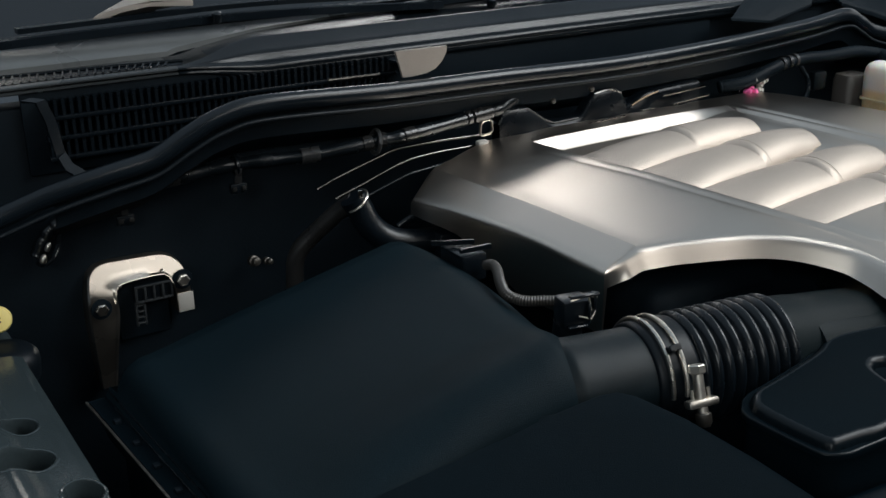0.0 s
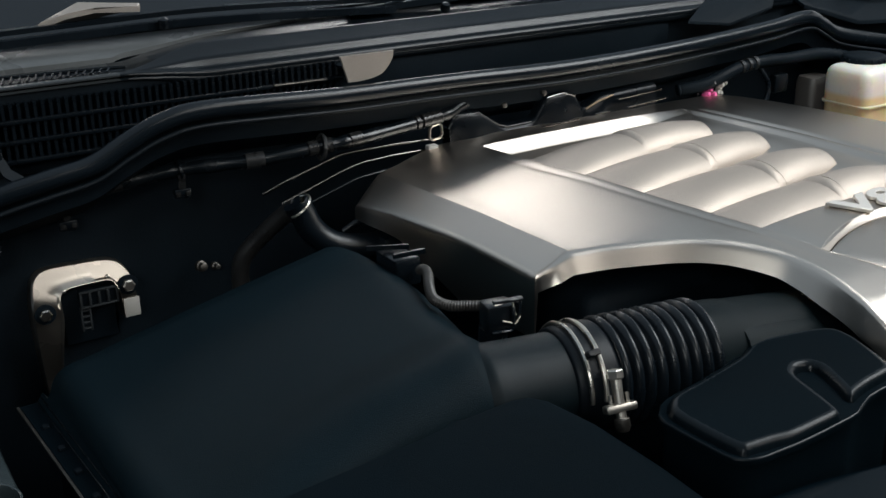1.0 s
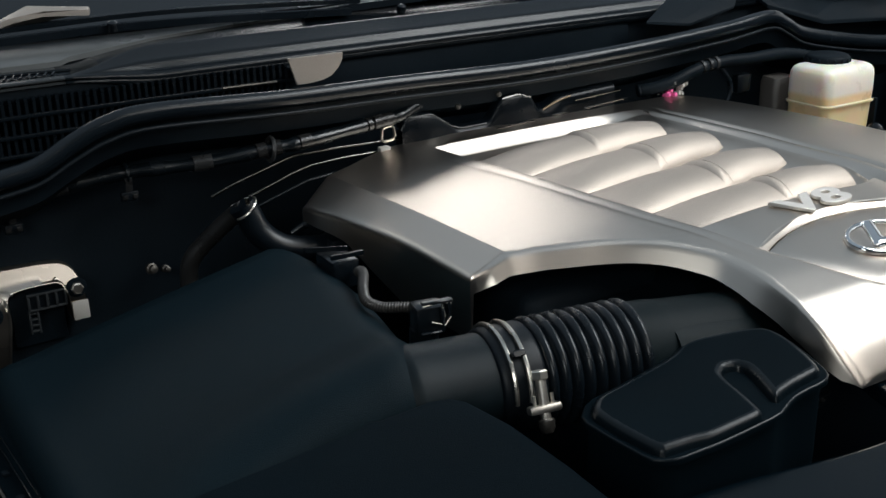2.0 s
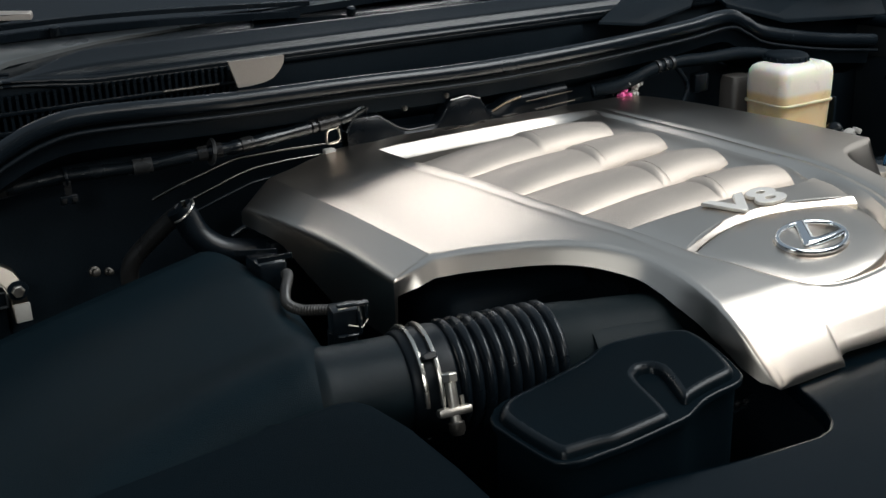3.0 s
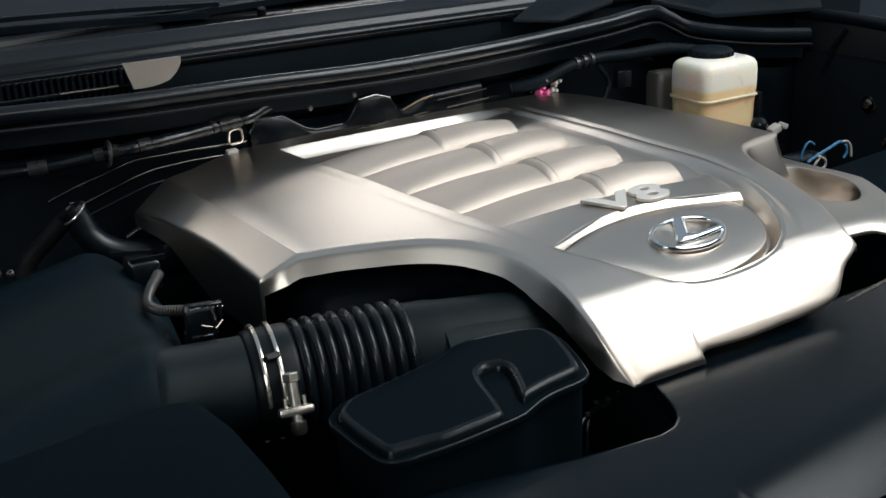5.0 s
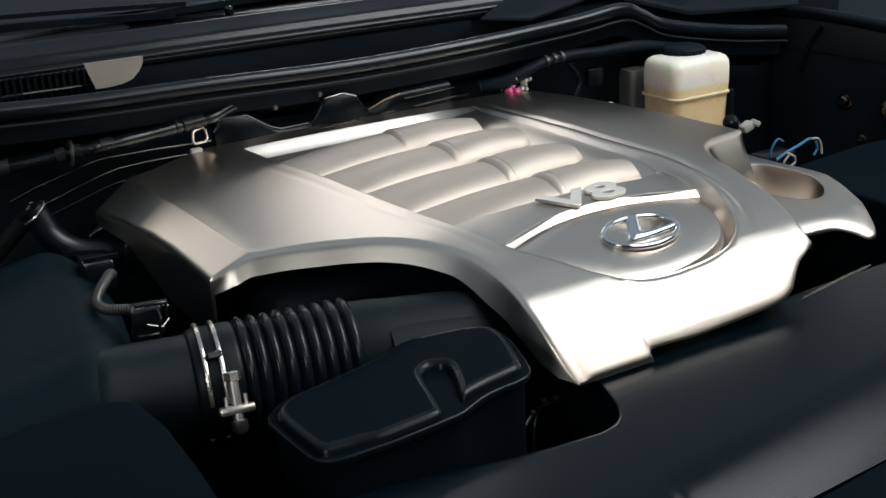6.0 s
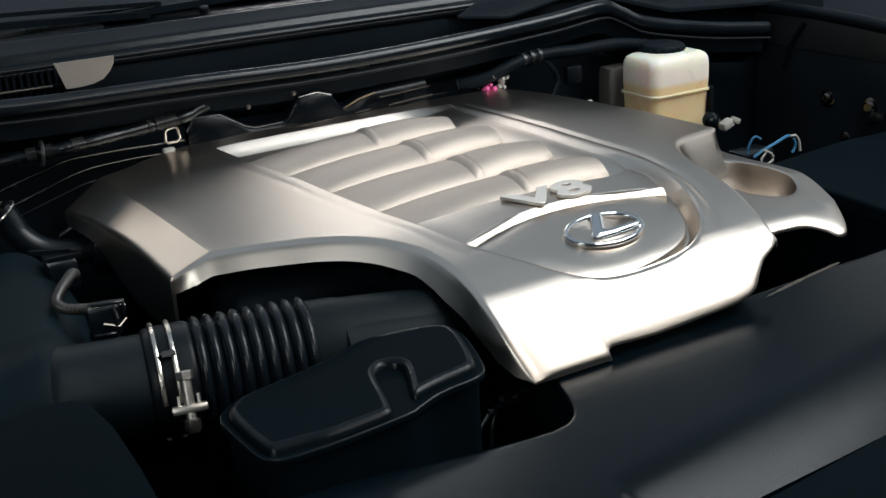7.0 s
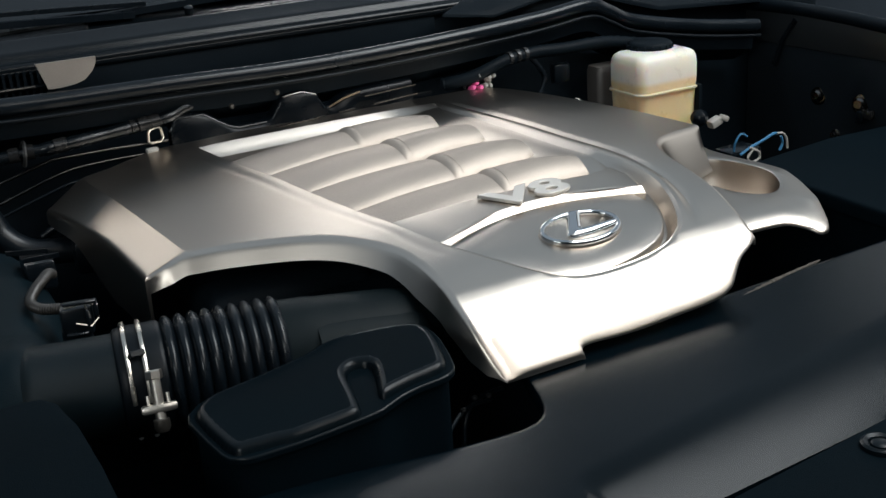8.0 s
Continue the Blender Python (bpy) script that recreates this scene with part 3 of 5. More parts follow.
for y in (0.89, 0.96, 1.03):
    bm = bmesh.new()
    rbox(bm, (0.86, y, 0.925), (0.19, 0.008, 0.010), 0.002)
    part("cover_rib", bm, DEEP, eng)

# ---------------------------------------------------------------- air filter box
filter_box = thing("air_filter_box", "large black textured plastic air filter box", "air filter box")
bm = bmesh.new()
rows = []
for v in list(np.linspace(0, 0.77, 18)) + list(np.linspace(0.785, 0.94, 18)) + [0.96, 1.0]:
    y = 1.078 - 0.395 * v
    back = max(0, (0.06 - v) / 0.06)
    xr = 0.622 + 0.018 * math.sin(math.pi * v ** 0.7) - 0.010 * v - 0.014 * min(1, max(0, (v - 0.35) / 0.5))
    xl = 0.287 + 0.008 * v
    e = 0.007 + 0.023 * v
    row = [(0.256 + e, y, 0.800), (0.246 + e, y, 0.838), (0.240 + e, y, 0.8455), (0.258 + e, y, 0.846), (0.2605 + e, y, 0.850), (0.264 + e, y, 0.856)]
    front = min(1, max(0, (0.768 - y) / 0.056))
    fall = 0.056 * (1 - math.sqrt(1 - front * front)) + max(0, 0.712 - y) * 0.9
    zt = lambda u: 0.884 + 0.066 * min(1, u / 0.86) ** 0.92 - 0.012 * v - 0.020 * back ** 2 + (0.013 * ease((v - 0.62) / 0.17) - fall) * min(1, max(0, (u - 0.15) / 0.45))
    for a in (0, 0.17, 0.34, 0.5, 0.67, 0.84, 1.0):
        g = a * math.pi / 2
        row.append((xl - 0.010 + 0.032 * (1 - math.cos(g)), y, zt(0.07) - 0.024 + 0.024 * math.sin(g)))
    for u in np.linspace(0.11, 0.86, 16):
        row.append((xl + (xr - xl) * u, y, zt(u)))
    for a in np.linspace(0.12, 1, 9):
        g = a * math.pi / 2
        row.append((xr - 0.047 * (1 - math.sin(g)), y, zt(0.86) - 0.052 * (1 - math.cos(g))))
    row.append((xr + 0.002, y, 0.83))
    row.append((xr + 0.004, y, 0.80))
    rows.append(row)
vs = grid(bm, rows)
bm.faces.new(vs[0])
bm.faces.new(vs[-1][::-1])
part("lid", bm, PLASTIC, filter_box, angle=50)
bm = bmesh.new()
rbox(bm, (0.440, 0.882, 0.69), (0.335, 0.380, 0.24), 0.012)
part("body", bm, PLASTIC, filter_box)
for k in range(7):
    bm = bmesh.new()
    rbox(bm, (0.2600 + 0.0028 * k, 1.02 - 0.048 * k, 0.8475), (0.007, 0.008, 0.005), 0.0015)
    part("lid_clip", bm, DEEP, filter_box)
# Thin metal strip stands in for light caught by the lid's edge.
bm = bmesh.new()
ribbon(bm, [(0.2457, 1.075, 0.847), (0.2682, 0.69, 0.8475)], 0.0022, 0.002, (1, 0, 0))
part("lid_seam", bm, GRIMY, filter_box)
# Dark strip laid over the ledge, painting in the shade of a recess.
bm = bmesh.new()
solid(bm, [[(0.2485 + dx, 1.074, 0.8468), (0.2705 + dx, 0.69, 0.8468)] for dx in (0.0, 0.0155)], 0.0012)
part("lid_gutter", bm, DUCT_PLASTIC, filter_box)
for x, z in ((0.2572, 0.8475), (0.2612, 0.8525)):
    bm = bmesh.new()
    ribbon(bm, [(x + 0.0072, 1.076, z), (x + 0.0297, 0.69, z)], 0.0012, 0.0014, (1, 0, 0))
    part("lid_bead", bm, SATIN_BLACK, filter_box)

# ---------------------------------------------------------------- intake hose
AX0, AX1 = Vector((0.55, 0.762, 0.9005)), Vector((0.95, 0.697, 0.9000))


def axis(x):
    return AX0.lerp(AX1, (x - 0.55) / 0.40)


WAY = (AX1 - AX0).normalized()
SIDE = WAY.cross(Vector((0, 0, 1))).normalized()
TOP = SIDE.cross(WAY)


def ring_point(x, r, deg):
    """On a circle about the hose: 0 deg faces the front, 90 deg up."""
    a = radians(deg)
    return axis(x) + SIDE * (math.cos(a) * r) + TOP * (math.sin(a) * r)


hose = thing("intake_hose", "black intake tube with ribbed rubber bellows", "intake hose")
bm = bmesh.new()
xs = [0.555, 0.570, 0.576, 0.579, 0.582, 0.590, 0.61, 0.64, 0.676]
tube(bm, [axis(x) for x in xs], [0.036, 0.044, 0.0478, 0.0490, 0.0490, 0.0480, 0.0474, 0.0468, 0.0468], 44)
part("neck", bm, HOSE, hose)
bm = bmesh.new()
tube(bm, [axis(x) for x in (0.650, 0.652, 0.658, 0.688, 0.691, 0.693)], [0.0475, 0.0500, 0.0512, 0.0512, 0.0505, 0.0480], 44)
part("cuff", bm, MATT, hose)
bm = bmesh.new()
xs = np.linspace(0.692, 0.800, 9 * 10 + 1)
tube(bm, [axis(x) for x in xs], [0.0468 + 0.0068 * math.sin(math.pi * ((k % 10) / 10)) ** 0.75 for k in range(len(xs))], 44)
part("bellows", bm, RUBBER, hose, angle=80)
bm = bmesh.new()
tube(bm, spline([axis(0.796), (0.83, 0.7165, 0.898), (0.88, 0.716, 0.891), (0.925, 0.722, 0.882), (0.965, 0.745, 0.874), (0.995, 0.79, 0.866), (1.01, 0.87, 0.85)], 6), [0.0485] * 6 + [0.0475] * 31, 40)
part("outlet", bm, OUTLET, hose)
bm = bmesh.new()
tube(bm, spline([(0.818, 0.706, 0.893), (0.86, 0.704, 0.888), (0.905, 0.706, 0.880), (0.918, 0.709, 0.877)], 5), [0.046] * 13 + [0.0455, 0.0445, 0.042], 40)
part("outlet_lug", bm, OUTLET, hose)
clamp = thing("hose_clamp", "bright double-wire hose clamp with bolt on the rubber cuff", "hose clamp")
for x in (0.6600, 0.6740):
    bm = bmesh.new()
    tube(bm, [ring_point(x, 0.0528, d) for d in np.linspace(2, 285, 59)], 0.0024, 8)
    part("wire", bm, ZINC, clamp)
bolt_way = Vector((-0.07, -0.36, -0.93)).normalized()
head = Vector((0.670, 0.686, 0.930))
bm = bmesh.new()
disc_stack(bm, head - bolt_way * 0.003, bolt_way, [(0, 0.0066), (0.001, 0.0076), (0.007, 0.0076), (0.008, 0.0066)], 6)
part("bolt_head", bm, ZINC, clamp, smooth=False)
bm = bmesh.new()
cyl(bm, head, head + bolt_way * 0.042, 0.0048, 14)
part("bolt", bm, ZINC, clamp)
m = Matrix((WAY, bolt_way, WAY.cross(bolt_way))).transposed().to_4x4()
bm = bmesh.new()
rbox(bm, head + bolt_way * 0.0300, (0.031, 0.0078, 0.011), 0.0025, 2, m)
part("cross_bar", bm, ZINC, clamp)
bm = bmesh.new()
disc_stack(bm, head + bolt_way * 0.039, bolt_way, [(0, 0.0062), (0.001, 0.0072), (0.008, 0.0072), (0.012, 0.0050)], 14)
part("sleeve", bm, GRIMY, clamp)
for dx in (-0.0085, 0.0085):
    bm = bmesh.new()
    cyl(bm, head + bolt_way * 0.018 + WAY * dx, head + bolt_way * 0.0315 + WAY * dx, 0.0017, 8)
    part("wire_end", bm, ZINC, clamp)
bm = bmesh.new()
rbox(bm, ring_point(0.6685, 0.0530, 50), (0.013, 0.010, 0.006), 0.001, 1, Matrix.Rotation(radians(-35), 4, "X"))
part("spacer", bm, RUBBER, clamp)

# ---------------------------------------------------------------- resonator box before the hose
resonator = thing("resonator_box", "black satin plastic resonator box with two raised plateaus", "resonator box")


def flat(pts, d):
    """An outline laid on the box's sloping top, d above it."""
    return [(x, y, 0.9155 + 0.06 * (x - 0.80) + 0.06 * (y - 0.59) + d) for x, y in pts]


def soften(pts, times=2):
    """Cuts the corners of a closed outline."""
    for _ in range(times):
        pts = [q for (x, y), (u, v) in zip(pts, pts[1:] + pts[:1]) for q in ((0.8 * x + 0.2 * u, 0.8 * y + 0.2 * v), (0.2 * x + 0.8 * u, 0.2 * y + 0.8 * v))]
    return pts


def terrace(bm, outline, rows, face=True):
    """A stepped body: each row is (outline moved inwards, height)."""
    n = len(outline)
    pts = [Vector((x, y, 0)) for x, y in outline]
    turn = sum(p.x * q.y - q.x * p.y for p, q in zip(pts, pts[1:] + pts[:1]))
    rings = []
    for off, d in rows:
        ring = []
        for i, p in enumerate(pts):
            t = (pts[(i + 1) % n] - pts[i - 1]).normalized()
            q = p + Vector((-t.y, t.x, 0)) * (off if turn > 0 else -off)
            ring.append(bm.verts.new((q.x, q.y, 0.9155 + 0.06 * (q.x - 0.80) + 0.06 * (q.y - 0.59) + d)))
        rings.append(ring)
    for a, b in zip(rings, rings[1:]):
        for i in range(n):
            bm.faces.new((a[i], a[(i + 1) % n], b[(i + 1) % n], b[i]))
    if face:
        bmesh.ops.triangulate(bm, faces=[bm.faces.new(rings[-1])])
    return bm


LIP = [(0.690, 0.566), (0.701, 0.557), (0.712, 0.553), (0.727, 0.552), (0.749, 0.550), (0.783, 0.550), (0.820, 0.551), (0.832, 0.556), (0.848, 0.562), (0.865, 0.564), (0.884, 0.564), (0.894, 0.566), (0.903, 0.573), (0.911, 0.598), (0.918, 0.632), (0.916, 0.658), (0.896, 0.670), (0.845, 0.682), (0.822, 0.684), (0.796, 0.672), (0.740, 0.664), (0.700, 0.660), (0.680, 0.642), (0.684, 0.604)]
TOPS = [(0.697, 0.563), (0.714, 0.5605), (0.730, 0.558), (0.746, 0.5535), (0.773, 0.5535), (0.798, 0.5535), (0.804, 0.557), (0.810, 0.582), (0.814, 0.606), (0.818, 0.619), (0.828, 0.625), (0.840, 0.621), (0.843, 0.612), (0.836, 0.590), (0.828, 0.570), (0.829, 0.5645), (0.841, 0.568), (0.860, 0.571), (0.876, 0.572), (0.889, 0.573), (0.896, 0.579), (0.904, 0.602), (0.911, 0.632), (0.909, 0.652), (0.892, 0.663), (0.846, 0.675), (0.825, 0.677), (0.799, 0.665), (0.742, 0.657), (0.704, 0.653), (0.688, 0.637), (0.690, 0.604)]
bm = bmesh.new()
terrace(bm, soften(LIP, 1), [(0.006, -0.17), (0.006, -0.014), (0.0, -0.0135), (0.0, -0.0100)], False)
part("body", bm, DUCT_PLASTIC, resonator, angle=50)
bm = bmesh.new()
terrace(bm, soften(LIP, 1), [(0.0, -0.0101), (0.0002, -0.0090), (0.0008, -0.0083), (0.0016, -0.0080)], False)
part("lip_edge", bm, RES, resonator, angle=60)
bm = bmesh.new()
terrace(bm, soften(LIP, 1), [(0.0016, -0.0080), (0.0024, -0.0080)])
part("lip_top", bm, DUCT_PLASTIC, resonator)


def inside_depth(px, py, outline):
    """Distance of points inside a closed outline, minus outside it."""
    best = np.full(px.shape, 1.0)
    odd = np.zeros(px.shape, bool)
    for (x, y), (u, v) in zip(outline, outline[1:] + outline[:1]):
        ex, ey = u - x, v - y
        t = np.clip(((px - x) * ex + (py - y) * ey) / (ex * ex + ey * ey + 1e-12), 0, 1)
        best = np.minimum(best, np.hypot(px - x - t * ex, py - y - t * ey))
        if y != v:
            odd ^= ((y > py) != (v > py)) & (px < ex * (py - y) / ey + x)
    return np.where(odd, best, -best)


gx, gy = np.meshgrid(np.linspace(0.682, 0.919, 214), np.linspace(0.546, 0.686, 128))
deep = inside_depth(gx, gy, soften(TOPS, 2))
fall = np.clip((0.0065 - deep) / 0.0075, 0, 1)
gz = 0.9155 + 0.06 * (gx - 0.80) + 0.06 * (gy - 0.59) - 0.0088 * (1 - np.sqrt(np.clip(1 - fall ** 2.2, 0, 1)))
for name, mat, keep in (("top_edge", RES, lambda d: -0.0014 < d < 0.0066), ("raised_top", DUCT_PLASTIC, lambda d: d >= 0.0066)):
    bm = bmesh.new()
    made = {}

    def corner(r, c):
        if (r, c) not in made:
            made[r, c] = bm.verts.new((gx[r, c], gy[r, c], gz[r, c]))
        return made[r, c]

    for r in range(127):
        for c in range(213):
            if keep(float(deep[r, c] + deep[r + 1, c + 1]) / 2):
                bm.faces.new((corner(r, c), corner(r, c + 1), corner(r + 1, c + 1), corner(r + 1, c)))
    part(name, bm, mat, resonator, angle=75)

# ---------------------------------------------------------------- front duct lid
duct = thing("air_duct", "flat matt black plastic air duct before the filter box", "air duct")
bm = bmesh.new()
DUCT = [(0.05, 0.64, 0.930), (0.33, 0.660, 0.934), (0.470, 0.675, 0.9355), (0.494, 0.679, 0.936), (0.504, 0.679, 0.9365), (0.512, 0.684, 0.937), (0.560, 0.688, 0.937), (0.578, 0.684, 0.937), (0.588, 0.670, 0.936), (0.594, 0.62, 0.935), (0.597, 0.55, 0.933), (0.598, 0.47, 0.928), (0.59, 0.40, 0.92), (0.05, 0.40, 0.91)]
slab(bm, DUCT, 0.012, 0.005, 3)
part("lid", bm, DUCT_PLASTIC, duct)
bm = bmesh.new()
slab(bm, [(0.32 + (x - 0.32) * 0.97, 0.55 + (y - 0.55) * 0.94, z - 0.012) for x, y, z in DUCT], 0.10, 0.002, 1)
part("channel", bm, SATIN_BLACK, duct)

# ---------------------------------------------------------------- radiator cover
rad = thing("radiator_cover", "broad matt black plastic radiator cover with rolled edge", "radiator cover")


def rear_edge(x):
    return float(np.interp(x, (0.60, 0.75, 0.86, 0.925, 0.944, 0.956, 0.964, 0.970, 0.978, 0.991, 1.10, 1.80), (0.548, 0.536, 0.514, 0.507, 0.511, 0.520, 0.532, 0.548, 0.575, 0.612, 0.615, 0.640)))


def roll(d):
    """Fall of the rolled edge, d before its start."""
    return 6.6 * d * d if d < 0.03 else 0.00594 + 0.396 * (d - 0.03) + 1.6 * (d - 0.03) ** 2


def front_edge(x):
    return 0.364 + 0.093 * (x - 1.007)


bm = bmesh.new()
rows = []
for v in np.linspace(0, 1, 56):
    row = []
    for x in np.concatenate([np.linspace(0.60, 0.90, 12), np.linspace(0.905, 0.968, 16), np.linspace(0.970, 0.995, 18), np.linspace(1.005, 1.80, 34)]):
        y = rear_edge(x) + (front_edge(x) - rear_edge(x)) * v
        k = ease((x - (0.912 + 0.12 * (y - 0.42))) / 0.018)
        d = max(0, 0.432 + 0.150 * (x - 0.967) - y)
        z = 0.8755 - (0.06 + 0.94 * k) * roll(d) - 0.004 * max(0, 1 - v / 0.02)
        row.append((x, y, z))
    rows.append(row)
solid(bm, rows, 0.012)
part("panel", bm, ROLLED, rad, angle=60)
bm = bmesh.new()
slab(bm, [(0.55, front_edge(0.55) - 0.002, 0.849), (1.80, front_edge(1.80) - 0.002, 0.845), (1.80, 0.02, 0.835), (0.55, 0.02, 0.835)], 0.012, 0.003, 2)
part("front_panel", bm, DUCT_PLASTIC, rad)
clip = thing("push_clip", "black round plastic push clip in the radiator cover", "push clip")
bm = bmesh.new()
disc_stack(bm, (1.180, 0.352, 0.846), (0, 0, 1), [(0, 0.017), (0.004, 0.0165), (0.0055, 0.014), (0.004, 0.0105), (0.001, 0.0095)], 28)
part("collar", bm, RES, clip)
bm = bmesh.new()
disc_stack(bm, (1.180, 0.352, 0.846), (0, 0, 1), [(0, 0.0085), (0.004, 0.008), (0.0052, 0.006)], 20)
part("pin", bm, RES, clip)
bm = bmesh.new()
pts = [Vector((1.262, 0.603, 0.875)).lerp(Vector((1.40, 0.628, 0.874)), s) for s in np.linspace(0, 1, 90)]
rng = random.Random(4)
tube(bm, pts, [(0.0006 + 0.0022 * math.sin(math.pi * k / 89) ** 0.7) * (0.6 + 0.6 * rng.random()) for k in range(90)], 8)
single("foam_strip", bm, FOAM, "frayed brown foam strip along the radiator cover", "foam strip")

# ---------------------------------------------------------------- fluid reservoir
res = thing("fluid_reservoir", "milky plastic fluid reservoir half full of amber fluid", "fluid reservoir")


def rounded(cx, cy, w, d, r, n=6):
    out = []
    for k, (sx, sy) in enumerate(((1, 1), (-1, 1), (-1, -1), (1, -1))):
        for i in range(n + 1):
            a = radians(90 * k + 90 * i / n)
            out.append((cx + sx * (w / 2 - r) + r * math.cos(a), cy + sy * (d / 2 - r) + r * math.sin(a)))
    return out


def stack(bm, rows):
    """A body of rounded rectangles: rows of (z, centre x, centre y, width, depth, radius)."""
    rings = [[bm.verts.new((x, y, z)) for x, y in rounded(cx, cy, w, d, r)] for z, cx, cy, w, d, r in rows]
    for a, b in zip(rings, rings[1:]):
        for j in range(len(a)):
            bm.faces.new((a[j], a[(j + 1) % len(a)], b[(j + 1) % len(a)], b[j]))
    bm.faces.new(rings[0][::-1])
    bm.faces.new(rings[-1])
    return bm


C = (1.601, 1.168)
bm = bmesh.new()
stack(bm, [(0.850, *C, 0.104, 0.074, 0.014), (0.90, *C, 0.112, 0.080, 0.015), (0.950, *C, 0.116, 0.084, 0.016), (LEVEL, *C, 0.118, 0.086, 0.016), (0.992, *C, 0.118, 0.086, 0.016), (1.001, *C, 0.116, 0.084, 0.016), (1.007, *C, 0.110, 0.078, 0.015), (1.0105, *C, 0.098, 0.068, 0.013), (1.012, *C, 0.08, 0.05, 0.01)])
part("tank", bm, TANK, res, "milky plastic with amber fluid showing through below")
bm = bmesh.new()
stack(bm, [(0.950, *C, 0.118, 0.088, 0.016), (0.9506, *C, 0.122, 0.092, 0.018), (0.9535, *C, 0.122, 0.092, 0.018), (0.9545, *C, 0.118, 0.088, 0.016)])
part("seam_flange", bm, FLUID, res)
bm = bmesh.new()
cap_rows = [(0, 0.034), (0.003, 0.035), (0.009, 0.035), (0.012, 0.033), (0.014, 0.029), (0.014, 0.01)]
disc_stack(bm, (1.606, 1.184, 1.009), (0, 0, 1), cap_rows, 36)
cap = part("cap", bm, DEEP, res)
for k in range(18):
    a = math.tau * k / 18
    bm = bmesh.new()
    rbox(bm, (1.606 + 0.0352 * math.cos(a), 1.184 + 0.0352 * math.sin(a), 1.0145), (0.003, 0.003, 0.008), 0.0006, 1, Matrix.Rotation(a, 4, "Z"))
    part("grip_rib", bm, DEEP, cap)
bm = bmesh.new()
stack(bm, [(0.86, 1.560, 1.240, 0.05, 0.04, 0.01), (0.975, 1.560, 1.240, 0.052, 0.04, 0.01), (0.984, 1.560, 1.240, 0.046, 0.036, 0.009)])
part("rear_chamber", bm, SHADED_MILKY, res)
bm = bmesh.new()
rbox(bm, (1.656, 1.135, 0.93), (0.006, 0.03, 0.05), 0.001)
part("holder", bm, DEEP, res)
master = thing("brake_cylinder", "dark cast metal cylinder below the fluid reservoir", "brake cylinder")
bm = bmesh.new()
tube(bm, [(1.60, 1.30, 0.83), (1.60, 1.20, 0.835), (1.60, 1.08, 0.835)], 0.03, 20)
part("barrel", bm, DEEP, master)
bm = bmesh.new()
cyl(bm, (1.565, 1.118, 0.87), (1.565, 1.112, 0.912), 0.006, 12)
part("stud", bm, SATIN_BLACK, master)
conn = thing("sensor_plug", "white plastic sensor plug beside the fluid reservoir", "connector")
bm = bmesh.new()
rbox(bm, (1.668, 1.100, 0.896), (0.022, 0.016, 0.013), 0.003, 2, Matrix.Rotation(radians(-20), 4, "Y"))
part("body", bm, WHITE, conn)
bm = bmesh.new()
rbox(bm, (1.682, 1.095, 0.901), (0.015, 0.010, 0.009), 0.002, 2, Matrix.Rotation(radians(25), 4, "Y"))
part("latch", bm, WHITE, conn)
bm = bmesh.new()
disc_stack(bm, (1.645, 1.108, 0.905), (-0.6, -0.4, 0.2), [(0, 0.013), (0.006, 0.014), (0.014, 0.012), (0.018, 0.006)], 18)
part("boot", bm, RUBBER, conn)

# ---------------------------------------------------------------- bonnet seal and cowl
seal = thing("bonnet_seal", "black rubber bonnet seal along the cowl", "rubber seal")
SEAL = [(0.02, 1.20, 0.945), (0.10, 1.22, 0.970), (0.218, 1.235, 0.996), (0.277, 1.235, 1.012), (0.337, 1.235, 1.023), (0.387, 1.235, 1.032), (0.428, 1.235, 1.052), (0.468, 1.235, 1.068), (0.523, 1.235, 1.075), (0.685, 1.235, 1.068), (0.85, 1.235, 1.065), (1.05, 1.235, 1.060), (1.24, 1.235, 1.064), (1.43, 1.24, 1.073), (1.53, 1.245, 1.081), (1.575, 1.25, 1.066), (1.63, 1.255, 1.043), (1.76, 1.25, 1.018), (1.885, 1.24, 1.003)]
bm = bmesh.new()
tube(bm, spline(SEAL, 10), 0.0105, 16, squash=[(1.0 * math.cos(a * math.tau / 16), 1.1 * math.sin(a * math.tau / 16)) for a in range(16)])
part("bulb", bm, SEALING, seal)
bm = bmesh.new()
tube(bm, spline([(x, y - 0.009, z - 0.0165) for x, y, z in SEAL], 8), 0.0030, 10)
part("base_lip", bm, MATT, seal)
bm = bmesh.new()
pts = spline([(x, y + 0.006, z - 0.012) for x, y, z in SEAL[3:]], 6)
grid(bm, [[p, p + Vector((0, 0.004, -0.03)), p + Vector((0, 0.05, -0.055))] for p in pts])
tagged(part("cowl_wall", bm, DEEP), "glossy black sheet metal below the bonnet seal", "sheet metal", kind="structure")

# cross sections (y, z): the flat ledge at the end and the crest beyond it
LEDGE_LINE = ((1.307, 1.1105), (1.3015, 1.1110), (1.2998, 1.1122), (1.3000, 1.1138), (1.3020, 1.1150), (1.3030, 1.1152), (1.3036, 1.1153), (1.3042, 1.1154), (1.3048, 1.1155), (1.3054, 1.1156), (1.3062, 1.1158), (1.3070, 1.1160), (1.3076, 1.1161), (1.3084, 1.1161), (1.312, 1.1150), (1.362, 1.1172), (1.41, 1.131), (1.46, 1.140))
